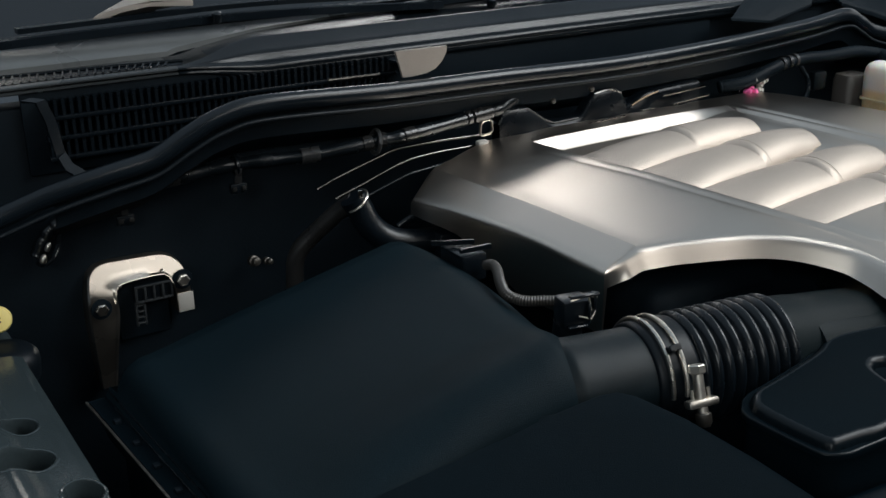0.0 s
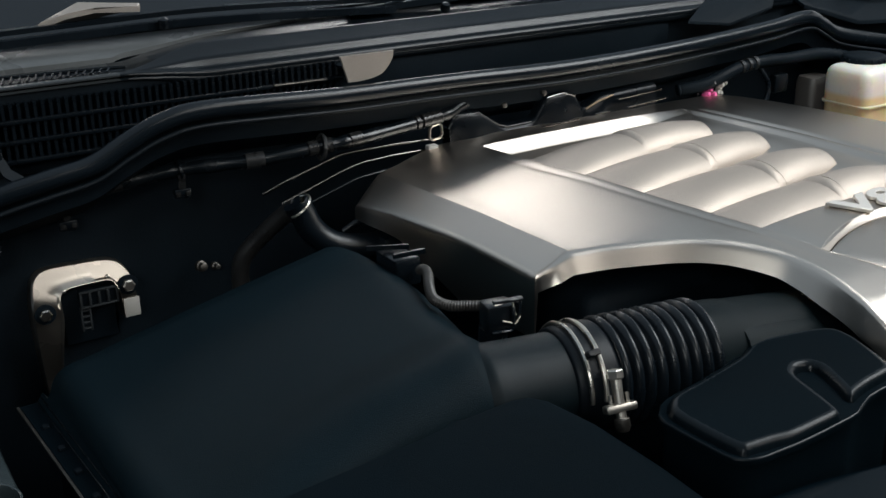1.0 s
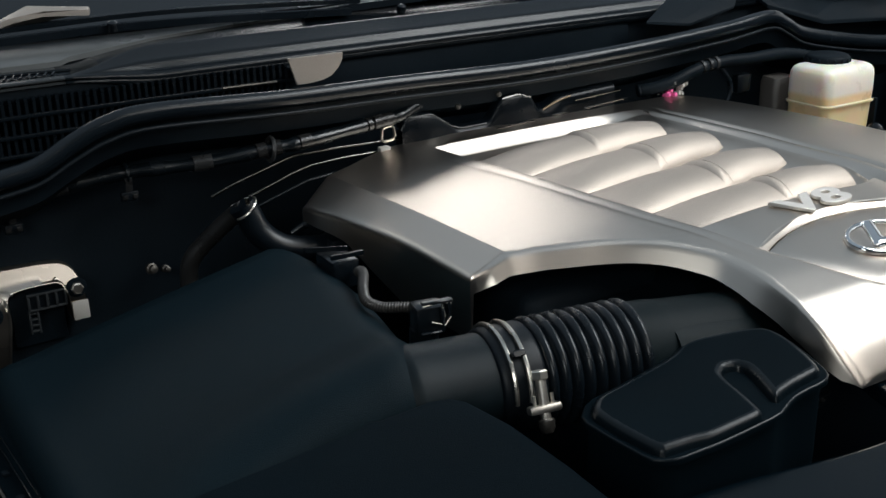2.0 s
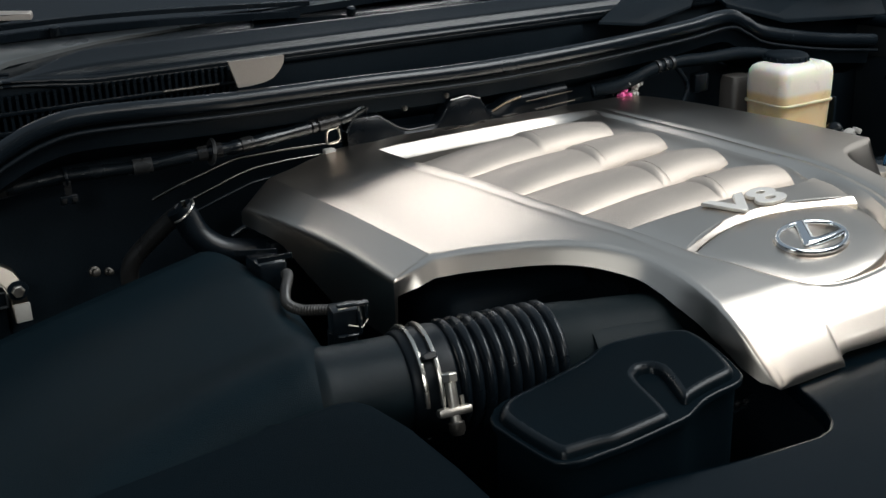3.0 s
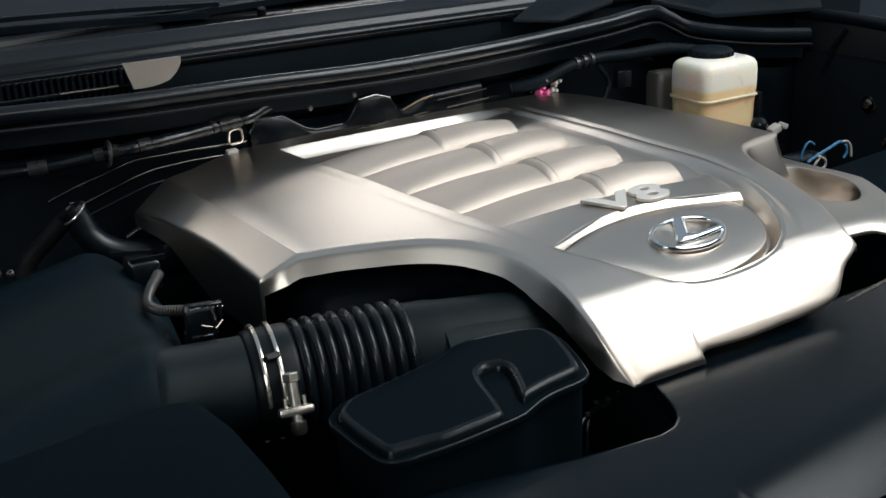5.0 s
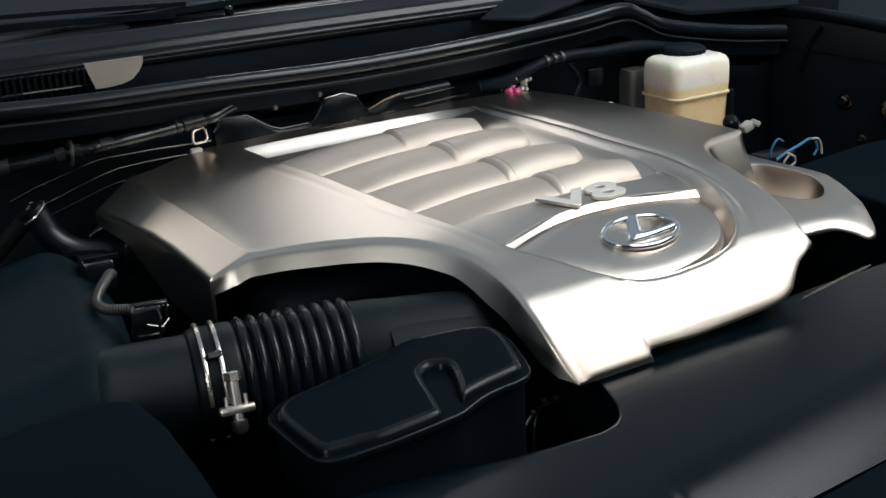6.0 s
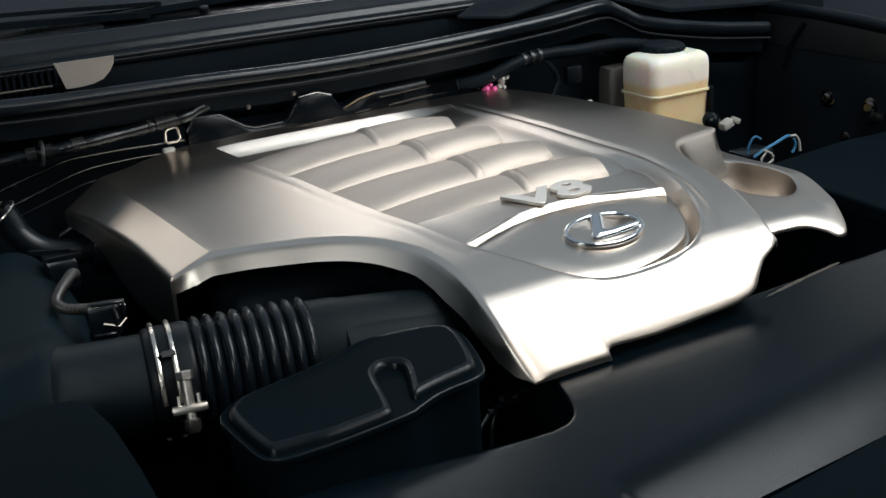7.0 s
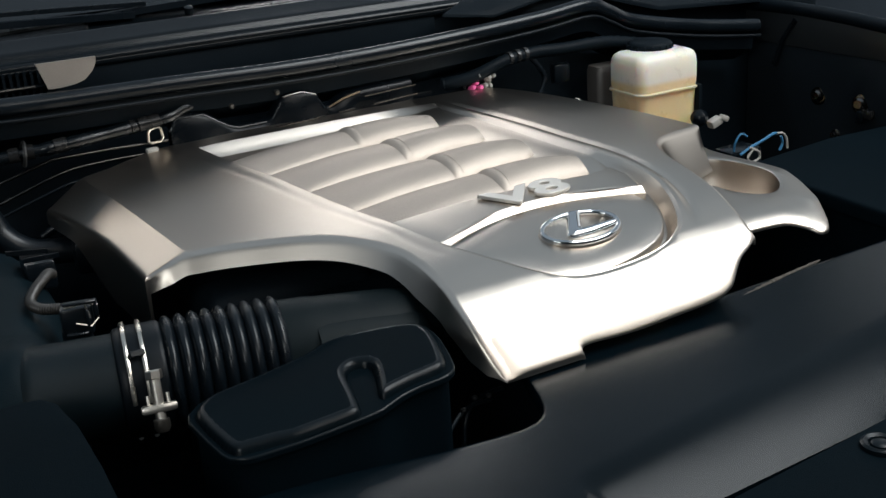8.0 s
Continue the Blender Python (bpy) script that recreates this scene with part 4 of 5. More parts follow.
CREST_LINE = ((1.306, 1.094), (1.3005, 1.0965), (1.2985, 1.1005), (1.2995, 1.1050), (1.3025, 1.1075), (1.3060, 1.1085), (1.3090, 1.1110), (1.3105, 1.1155), (1.3135, 1.1195), (1.3180, 1.1212), (1.3300, 1.1265), (1.3425, 1.1322), (1.3445, 1.1332), (1.3462, 1.1325), (1.351, 1.122), (1.375, 1.124), (1.41, 1.131), (1.46, 1.140))
cowl = thing("scuttle_trim", "dark grey plastic cowl panel below the windscreen", "cowl trim")
bm = bmesh.new()
rows = []
left_rows = []
for x in np.concatenate([np.linspace(0.02, 0.40, 20), np.linspace(0.41, 0.62, 30), np.linspace(0.64, 2.0, 40)]):
    k = max(0, min(1, (x - 0.445) / 0.12))
    k = k * k * (3 - 2 * k)
    half = rows if x >= 0.452 else left_rows
    both = [(x, (1 - k) * a + k * c, (1 - k) * b + k * d) for (a, b), (c, d) in zip(LEDGE_LINE, CREST_LINE)]
    half.append(both)
    if half is left_rows:
        rows[:] = [both]
solid(bm, rows, 0.005)
part("panel", bm, COWL, cowl, angle=50)
bm = bmesh.new()
solid(bm, left_rows, 0.005)
part("end_panel", bm, LEDGE, cowl, "grey plastic end piece, lightened for its highlight", angle=50)
bm = bmesh.new()
solid(bm, [[(x, 1.362, 1.1232), (x + 0.03 * (x - 0.02), 1.366, 1.1262), (x + 0.30 * (x - 0.02), 1.40, 1.1325), (x + 0.95 * (x - 0.02), 1.436, 1.1395)] for x in np.linspace(0.02, 0.455, 12)], 0.006)
part("panel_step", bm, TRAY, cowl, "faded grey plastic tray, lightened for its reflection")
# slotted air inlet on the cowl's top
bm = bmesh.new()
slab(bm, [(x, 1.310, 1.1165) for x in np.linspace(0.10, 0.455, 20)] + [(x, 1.312 + 0.034 * math.sin(math.pi * min(1, (0.455 - x) / 0.40) * 0.5) ** 0.7, 1.1185) for x in np.linspace(0.455, 0.10, 20)], 0.003, 0)
part("inlet_mesh", bm, SATIN_BLACK, cowl)
bm = bmesh.new()
tube(bm, [(x, 1.314 + 0.034 * math.sin(math.pi * min(1, (0.458 - x) / 0.40) * 0.5) ** 0.7, 1.1195) for x in np.linspace(0.457, 0.10, 24)], 0.0022, 6)
part("inlet_rim", bm, COWL, cowl)
for k in range(38):
    x = 0.108 + 0.0088 * k
    deep = 0.034 * math.sin(math.pi * min(1, (0.455 - x) / 0.40) * 0.5) ** 0.7
    bm = bmesh.new()
    ribbon(bm, [(x, 1.310, 1.1172), (x + 0.006, 1.312 + deep, 1.1194)], 0.0022, 0.0024, (1, 0, 0))
    part("inlet_rib", bm, SATIN_BLACK, cowl)

# upright intake grille below the cowl lip
grille = thing("cowl_grille", "black plastic upright slatted grille below the cowl", "grille")
bm = bmesh.new()
rbox(bm, (0.78, 1.306, 1.062), (1.02, 0.006, 0.094), 0.001)
part("backing", bm, DEEP, grille)
for z, w in ((1.0785, 0.005), (1.056, 0.005), (1.034, 0.005)):
    bm = bmesh.new()
    rbox(bm, (0.507, 1.293, z), (0.434, 0.012, w), 0.001)
    part("bar", bm, SATIN_BLACK, grille)
bm = bmesh.new()
rbox(bm, (0, 0, 0), (0.0036, 0.012, 0.0175), 0)
slat0 = part("slat", bm, SATIN_BLACK, grille, smooth=False)
slat0.location = (0.294, 1.295, 1.090)
for row in range(3):
    for k in range(50):
        if row == 0 and k == 0:
            continue
        o = new("slat", slat0.data)
        o.parent = grille
        o.location = (0.294 + 0.0086 * k, 1.295, 1.090 - 0.0225 * row)
bm = bmesh.new()
cyl(bm, (0.628, 1.286, 1.0800), (0.700, 1.286, 1.0792), 0.0018, 8)
part("bright_rod", bm, GRIMY, grille)

tab = thing("cowl_tab", "pale beige rounded plastic tab under the cowl", "plastic tab")
bm = bmesh.new()
out = [(0.699, 1.114), (0.772, 1.114), (0.771, 1.106), (0.765, 1.096), (0.755, 1.087), (0.742, 1.083), (0.725, 1.081), (0.709, 1.081)]
a = [bm.verts.new((x, 1.243 - 0.03 * (x - 0.70), z)) for x, z in out]
f = bm.faces.new(a)
r = bmesh.ops.extrude_face_region(bm, geom=[f])
bmesh.ops.translate(bm, verts=[v for v in r["geom"] if isinstance(v, bmesh.types.BMVert)], vec=(0, 0.004, 0))
part("plate", bm, FLAP, tab)
bm = bmesh.new()
ribbon(bm, [(0.735, 1.246, 1.098), (0.735, 1.28, 1.094), (0.735, 1.304, 1.094)], 0.04, 0.003, (1, 0, 0))
part("bracket", bm, DEEP, tab)

side_plate = thing("cowl_side_plate", "grey plastic plate at the cowl's end", "cowl plate")
bm = bmesh.new()
slab(bm, [(1.272, 1.243, 1.101), (1.36, 1.244, 1.089), (1.47, 1.262, 1.103), (1.52, 1.30, 1.128), (1.36, 1.296, 1.121)], 0.004, 0.001)
part("plate", bm, DEEP, side_plate)
bm = bmesh.new()
slab(bm, [(1.56, 1.275, 1.095), (1.70, 1.275, 1.055), (1.95, 1.27, 1.040), (2.05, 1.40, 1.12), (1.56, 1.40, 1.15)], 0.006, 0.002)
part("apron", bm, DEEP, side_plate)

screen = thing("windscreen", "dark sloping windscreen glass above the cowl", "windscreen")
bm = bmesh.new()
solid(bm, [[(x, 1.445 + s * 0.8, 1.137 + s * 0.50) for x in np.linspace(0.02, 2.0, 12)] for s in np.linspace(0, 0.62, 6)], 0.006)
part("glass", bm, GLASS, screen)
bm = bmesh.new()
ribbon(bm, [(0.02, 1.438, 1.1415), (2.0, 1.438, 1.1415)], 0.02, 0.008)
part("lower_moulding", bm, RUBBER, screen)


def wiper(pts, nut):
    w = thing("wiper", "black windscreen wiper arm and blade at rest", "wiper")
    bm = bmesh.new()
    ribbon(bm, spline(pts, 6), 0.014, 0.009)
    part("blade", bm, RUBBER, w)
    bm = bmesh.new()
    ribbon(bm, spline([(x + 0.02, y + 0.012, z + 0.012) for x, y, z in pts[1:]], 6), 0.016, 0.006)
    part("arm", bm, SATIN_BLACK, w)
    bm = bmesh.new()
    disc_stack(bm, Vector(nut) - Vector((0, 0, 0.012)), (0, -0.3, 1), [(0, 0.006), (0.006, 0.007), (0.011, 0.006), (0.013, 0.003)], 16)
    part("pivot_cap", bm, SATIN_BLACK, w)
    return w


wiper([(0.10, 1.40, 1.137), (0.278, 1.40, 1.144), (0.44, 1.40, 1.148), (0.548, 1.40, 1.150), (0.672, 1.40, 1.147), (0.864, 1.40, 1.138)], (0.530, 1.388, 1.160))
wiper([(0.80, 1.415, 1.138), (0.95, 1.41, 1.144), (1.10, 1.41, 1.146), (1.40, 1.41, 1.142)], (0.938, 1.385, 1.142))
# Pale plate added in place of the wiper arm's reflection.
bm = bmesh.new()
slab(bm, [(0.385, 1.412, 1.164), (0.42, 1.410, 1.174), (0.455, 1.412, 1.178), (0.51, 1.412, 1.174), (0.515, 1.425, 1.176), (0.44, 1.43, 1.184)], 0.008, 0.003, 2)
single("wiper_cover", bm, FLAP, "pale plate standing in for a reflection on the wiper arm", "wiper part")

# ---------------------------------------------------------------- firewall fittings
strut = thing("stay_bar", "black flat steel stay below the cowl", "stay bar")
bm = bmesh.new()
ribbon(bm, [(0.268, 1.262, 1.108), (0.281, 1.258, 1.106), (0.288, 1.256, 1.085), (0.294, 1.256, 1.045)], 0.012, 0.003, (0.9, 0.3, 0.1))
part("bar", bm, SATIN_BLACK, strut)
bm = bmesh.new()
ribbon(bm, [(0.294, 1.254, 1.047), (0.299, 1.250, 1.034), (0.311, 1.247, 1.024)], 0.014, 0.003, (0.7, 0.5, 0.3))
part("foot", bm, DEEP, strut)

loom = thing("wiring_harness", "black taped wiring harness along the firewall", "wiring harness")
LOOM = [(0.262, 1.295, 0.925), (0.272, 1.293, 0.945), (0.292, 1.290, 0.962), (0.36, 1.285, 0.987), (0.42, 1.278, 0.993), (0.492, 1.268, 1.000), (0.585, 1.250, 1.001), (0.664, 1.237, 1.008), (0.71, 1.232, 1.011), (0.80, 1.242, 1.016), (0.85, 1.243, 1.021), (0.90, 1.255, 1.03), (1.05, 1.275, 1.03)]
fine = spline(LOOM, 12)
bm = bmesh.new()
rng = random.Random(7)
tube(bm, fine, [0.0085 + 0.0012 * math.sin(k * 0.9) * rng.random() for k in range(len(fine))], 12)
part("sheath", bm, LOOM_SKIN, loom)


def at_x(x):
    return min(fine, key=lambda p: abs(p.x - x))


for x0, x1, mat in ((0.318, 0.334, TAPE), (0.404, 0.424, TAPE), (0.570, 0.590, TAPE), (0.648, 0.660, WRAP), (0.668, 0.678, WRAP), (0.700, 0.716, WRAP), (0.797, 0.806, WRAP), (0.809, 0.818, WRAP), (0.821, 0.840, WRAP)):
    bm = bmesh.new()
    tube(bm, [at_x(x0) + Vector((0, -0.0006, 0.0006)), at_x((x0 + x1) / 2) + Vector((0, -0.0006, 0.0006)), at_x(x1) + Vector((0, -0.0006, 0.0006))], 0.0098, 12)
    part("tape_wrap", bm, mat, loom)
for x, drop in ((0.362, 0.034), (0.494, 0.028)):
    p = at_x(x)
    bm = bmesh.new()
    tube(bm, [p + Vector((0.0, -0.0112 * math.cos(a), 0.0112 * math.sin(a))) for a in np.linspace(0, math.tau, 21)], 0.0022, 6, caps=False, up=(1, 0, 0))
    c = part("clip_band", bm, SATIN_BLACK, loom)
    bm = bmesh.new()
    ribbon(bm, [p + Vector((0, -0.010, -0.004)), p + Vector((0.001, -0.004, -0.018)), p + Vector((0.001, 0.0, -drop))], 0.008, 0.003, (1, 0, 0))
    part("clip_leg", bm, TAPE, loom)
    bm = bmesh.new()
    rbox(bm, p + Vector((0.001, -0.002, -drop)), (0.021, 0.008, 0.012), 0.002)
    foot = part("clip_foot", bm, SATIN_BLACK, loom)
    for s in (-0.006, 0.006):
        bm = bmesh.new()
        rbox(bm, p + Vector((0.001 + s, -0.0065, -drop)), (0.006, 0.003, 0.006), 0.001)
        part("foot_pad", bm, WRAP, foot)
p = at_x(0.666)
bm = bmesh.new()
tube(bm, [p + Vector((0.002 * math.sin(a), -0.0125 * math.cos(a), 0.0145 * math.sin(a))) for a in np.linspace(0, math.tau, 21)], 0.0026, 6, caps=False, up=(1, 0, 0))
part("cable_tie", bm, TAPE, loom)
bm = bmesh.new()
twig = spline([(0.290, 1.286, 0.980), (0.286, 1.281, 0.955), (0.283, 1.279, 0.940), (0.275, 1.278, 0.926), (0.264, 1.277, 0.921), (0.258, 1.278, 0.926)], 12)
tube(bm, twig, [0.0026 + 0.0009 * (k % 2) for k in range(len(twig))], 10)
part("branch", bm, SATIN_BLACK, loom, "thin corrugated branch conduit")
for c, way, r in (((0.2625, 1.274, 0.924), (0.35, 0, 1), 0.0040), ((0.2685, 1.274, 0.937), (0.5, 0, 1), 0.0030)):
    bm = bmesh.new()
    disc_stack(bm, c, way, [(0, r * 0.7), (0.002, r), (0.007, r), (0.010, r * 0.5)], 10)
    part("branch_plug", bm, ZINC, loom)

cable = thing("bonnet_cable", "thin black cable above the wiring harness", "cable")
bm = bmesh.new()
tube(bm, spline([(0.44, 1.285, 1.005), (0.52, 1.28, 1.022), (0.62, 1.272, 1.035), (0.72, 1.262, 1.042), (0.86, 1.258, 1.044), (1.0, 1.262, 1.040)], 8), 0.0032, 10)
part("sheath", bm, DEEP, cable)


def pipe(pts, r):
    t = thing("fluid_pipe", "bright metal fluid pipe bent along the firewall", "pipe", "pipes on the firewall")
    bm = bmesh.new()
    soft = [pts[0]]
    for a, b, c in zip(pts, pts[1:], pts[2:]):
        a, b, c = Vector(a), Vector(b), Vector(c)
        p, q = b.lerp(a, min(0.4, 0.008 / (a - b).length)), b.lerp(c, min(0.4, 0.008 / (c - b).length))
        soft += [p, (p + q + 2 * b) / 4, q]
    tube(bm, soft + [pts[-1]], r, 10)
    part("run", bm, PIPE, t)
    return t


pipe([(0.585, 1.244, 0.959), (0.616, 1.244, 0.970), (0.677, 1.244, 0.987), (0.697, 1.245, 0.992), (0.767, 1.246, 0.992), (0.816, 1.247, 0.990), (0.90, 1.247, 0.9885)], 0.0022)
pipe([(0.608, 1.242, 0.943), (0.646, 1.242, 0.955), (0.696, 1.243, 0.971), (0.721, 1.244, 0.976), (0.767, 1.244, 0.978), (0.825, 1.245, 0.977)], 0.0022)
t = pipe([(0.62, 1.235, 0.932), (0.66, 1.234, 0.945), (0.71, 1.234, 0.960), (0.80, 1.236, 0.966)], 0.0022)
t.children[0].data.materials[0] = SATIN_BLACK
t["label"] = "black coated fluid pipe bent along the firewall"

ring = thing("pipe_clip", "bright square wire clip over the fluid pipes", "pipe clip")
bm = bmesh.new()
sq = [(-0.0095, -0.009), (-0.008, 0.010), (0.009, 0.012), (0.0105, -0.007)]
tube(bm, [Vector((0.829 + x, 1.238, 1.000 + z)) for x, z in soften(sq, 1) + soften(sq, 1)[:1]], 0.0019, 8, up=(0, 1, 0))
part("loop", bm, BRACKET, ring)
bm = bmesh.new()
rbox(bm, (0.822, 1.236, 0.981), (0.016, 0.012, 0.010), 0.003)
part("block", bm, WHITE, ring)

shield = thing("heat_shield", "bent black sheet metal bracket behind the engine", "bracket")
CREST = [(0.850, 1.002), (0.860, 1.018), (0.897, 1.017), (0.929, 0.996), (0.944, 0.991), (0.984, 0.992), (0.999, 1.008), (1.011, 1.022), (1.038, 1.025), (1.060, 1.018), (1.076, 0.998), (1.100, 1.008), (1.125, 1.013), (1.21, 1.016)]
bm = bmesh.new()
sheet = [(p.x, p.z) for p in spline([(x, 0, z) for x, z in CREST], 4)]
grid(bm, [[(x, 1.252, z + 0.003) for x, z in sheet], [(x, 1.242, z + 0.0012) for x, z in sheet], [(x, 1.2385, z - 0.001) for x, z in sheet], [(x, 1.236, z - 0.005) for x, z in sheet],
          [(x, 1.234 + 0.002 * math.sin(x * 90), 0.55 * z + 0.45 * 0.972) for x, z in sheet], [(x, 1.232 + 0.004 * math.sin(x * 90), 0.972) for x, z in sheet]])
part("sheet", bm, PAINT, shield, angle=60)
# Thin tubes, the brown one too, stand in for highlights on the sheet's edges.
bm = bmesh.new()
tube(bm, [(x, 1.2385, z) for x, z in CREST[:6]], 0.0013, 6)
part("edge", bm, TAPE, shield)
bm = bmesh.new()
tube(bm, [(x, 1.2385, z) for x, z in CREST[7:10]], 0.0011, 6)
part("edge", bm, PIPE, shield)
bm = bmesh.new()
tube(bm, [(1.076, 1.233, 0.998), (1.100, 1.233, 1.007), (1.125, 1.233, 1.012)], 0.0015, 6)
part("edge", bm, material("brown_edge_glint", (0.12, 0.088, 0.062), 0.35, 1.0), shield)
for pts in ([(0.99, 1.222, 0.986), (1.055, 1.222, 0.9885)], [(1.085, 1.222, 0.991), (1.110, 1.222, 0.992)], [(1.135, 1.212, 0.996), (1.205, 1.212, 1.000)], [(1.128, 1.226, 1.006), (1.21, 1.226, 1.010)]):
    bm = bmesh.new()
    ribbon(bm, pts, 0.004, 0.0016)
    part("strap", bm, PIPE, shield)
bm = bmesh.new()
solid(bm, [[(0.85, 1.252, 1.0), (0.95, 1.252, 0.985), (1.1, 1.252, 0.99), (1.25, 1.252, 0.99)], [(0.85, 1.256, 0.94), (0.95, 1.256, 0.93), (1.1, 1.256, 0.93), (1.25, 1.256, 0.93)]], 0.003)
part("web", bm, PAINT, shield)
for x, z in ((0.936, 1.022), (1.002, 1.030)):
    bm = bmesh.new()
    disc_stack(bm, (x, 1.236, z), (0, -1, 0.3), [(0, 0.004), (0.004, 0.004), (0.006, 0.002)], 10)
    part("rivet", bm, GRIMY, shield)

plug = thing("wire_plug", "pink and white wire ends behind the engine cover", "connector")
for k, (x, z, mat) in enumerate(((1.306, 0.986, PINK), (1.314, 0.991, PINK), (1.310, 0.996, PINK), (1.319, 0.984, PINK), (1.330, 0.985, WHITE), (1.338, 0.990, WHITE), (1.334, 0.997, WHITE), (1.344, 0.998, WHITE), (1.340, 0.982, WHITE), (1.318, 1.003, WHITE))):
    bm = bmesh.new()
    disc_stack(bm, (x, 1.236 + 0.004 * (k % 3), z), (0.2, -1, 0.35), [(0, 0.0034), (0.010, 0.0042), (0.0125, 0.003)], 10)
    part("wire_end", bm, mat, plug)
bm = bmesh.new()
rbox(bm, (1.325, 1.248, 0.990), (0.055, 0.016, 0.03), 0.004)
part("housing", bm, SATIN_BLACK, plug)

nipple = thing("hose_nipple", "small pale plastic nipple behind the engine cover", "plastic plug")
bm = bmesh.new()
disc_stack(bm, (1.491, 1.222, 0.925), (0, -0.2, 1), [(0, 0.006), (0.010, 0.006), (0.013, 0.0045), (0.018, 0.0040), (0.019, 0.002)], 14)
part("body", bm, WHITE, nipple)
bm = bmesh.new()
cyl(bm, (1.491, 1.224, 0.86), (1.491, 1.222, 0.926), 0.008, 12)
part("pipe_stub", bm, RUBBER, nipple)

rear_loom = thing("wiring_harness", "black corrugated wiring harness behind the fluid reservoir", "wiring harness")
bm = bmesh.new()
f2 = spline([(1.27, 1.255, 0.995), (1.311, 1.235, 1.003), (1.364, 1.228, 1.020), (1.418, 1.226, 1.026), (1.474, 1.226, 1.024), (1.556, 1.23, 1.022), (1.66, 1.25, 1.0), (1.75, 1.27, 0.97)], 12)
tube(bm, f2, [0.009 + 0.0012 * (k % 2) for k in range(len(f2))], 12)
part("sheath", bm, DEEP, rear_loom)
for x in (1.374, 1.388, 1.40):
    bm = bmesh.new()
    q = min(f2, key=lambda p: abs(p.x - x))
    tube(bm, [q + Vector((-0.003, 0, 0.001)), q + Vector((0.003, 0, 0.001))], 0.0108, 12)
    part("tape_wrap", bm, TAPE, rear_loom)
bm = bmesh.new()
tube(bm, spline([(1.41, 1.225, 1.02), (1.43, 1.22, 0.99), (1.42, 1.215, 0.965), (1.40, 1.21, 0.955)], 6), 0.004, 8)
part("branch", bm, RUBBER, rear_loom)
bm = bmesh.new()
rbox(bm, (1.47, 1.235, 0.985), (0.03, 0.014, 0.03), 0.004)
part("junction", bm, SATIN_BLACK, rear_loom)

# coolant hose and metal tube behind the filter box
cool = thing("coolant_hose", "black rubber coolant hose with a bright spring clamp", "coolant hose")
bm = bmesh.new()
tube(bm, spline([(0.596, 1.173, 0.966), (0.603, 1.171, 0.953), (0.612, 1.166, 0.932), (0.630, 1.159, 0.914), (0.658, 1.152, 0.904), (0.715, 1.145, 0.900)], 8), 0.0160, 18)
part("elbow", bm, RUBBER, cool)
bm = bmesh.new()
tube(bm, spline([(0.540, 1.226, 0.84), (0.541, 1.224, 0.878), (0.548, 1.220, 0.898), (0.566, 1.212, 0.918), (0.588, 1.198, 0.942), (0.602, 1.180, 0.958)], 8), 0.0110, 16)
part("metal_tube", bm, GRIMY_TUBE, cool)
bm = bmesh.new()
tube(bm, [Vector((0.599 + 0.0175 * 0.8 * math.cos(a), 1.173 + 0.0175 * math.sin(a), 0.961 + 0.0175 * 0.6 * math.cos(a))) for a in np.linspace(-2.6, 2.2, 30)], 0.0016, 6, up=(-0.6, 0, 0.8))
part("spring_clamp", bm, ZINC, cool)
bm = bmesh.new()
ribbon(bm, [(0.600, 1.160, 0.966), (0.598, 1.157, 0.973), (0.597, 1.155, 0.979)], 0.005, 0.0015, (1, 0, 0))
part("clamp_ear", bm, ZINC, cool)
bm = bmesh.new()
rbox(bm, (0.70, 1.145, 0.895), (0.03, 0.045, 0.045), 0.008)
part("union", bm, SATIN_BLACK, cool)
bm = bmesh.new()
tube(bm, spline([(0.66, 1.18, 0.915), (0.68, 1.175, 0.925), (0.705, 1.17, 0.92), (0.71, 1.165, 0.905)], 6), 0.005, 10)
part("bleed_tube", bm, RUBBER, cool)
fit_ = thing("pipe_fitting", "small grimy metal pipe fitting on the firewall", "pipe fitting")
for c, r in (((0.513, 1.290, 0.867), 0.007), ((0.530, 1.288, 0.864), 0.005)):
    bm = bmesh.new()
    disc_stack(bm, c, (0.1, -1, 0.2), [(0, r), (0.006, r), (0.007, r * 0.7), (0.014, r * 0.7), (0.015, r * 0.4)], 12)
    part("nut", bm, GRIMY, fit_)

# sensor lead beside the engine cover
lead = thing("sensor_lead", "corrugated sensor lead with a black plug", "sensor lead")
f3 = spline([(0.636, 0.955, 0.944), (0.630, 0.935, 0.952), (0.622, 0.916, 0.954), (0.609, 0.892, 0.952), (0.602, 0.872, 0.949), (0.608, 0.855, 0.947), (0.622, 0.842, 0.948), (0.636, 0.830, 0.949)], 14)
bm = bmesh.new()
tube(bm, f3, [0.0048 + 0.0008 * (k % 2) for k in range(len(f3))], 12)
part("conduit", bm, material("worn_grey_conduit", (0.034, 0.031, 0.028), 0.4, 0, 0.2, 400, 0.3, 30), lead)
bm = bmesh.new()
rbox(bm, (0.634, 0.812, 0.946), (0.029, 0.025, 0.029), 0.004, 2, Matrix.Rotation(radians(-12), 4, "Z"))
pl_ = part("plug", bm, SATIN_BLACK, lead)
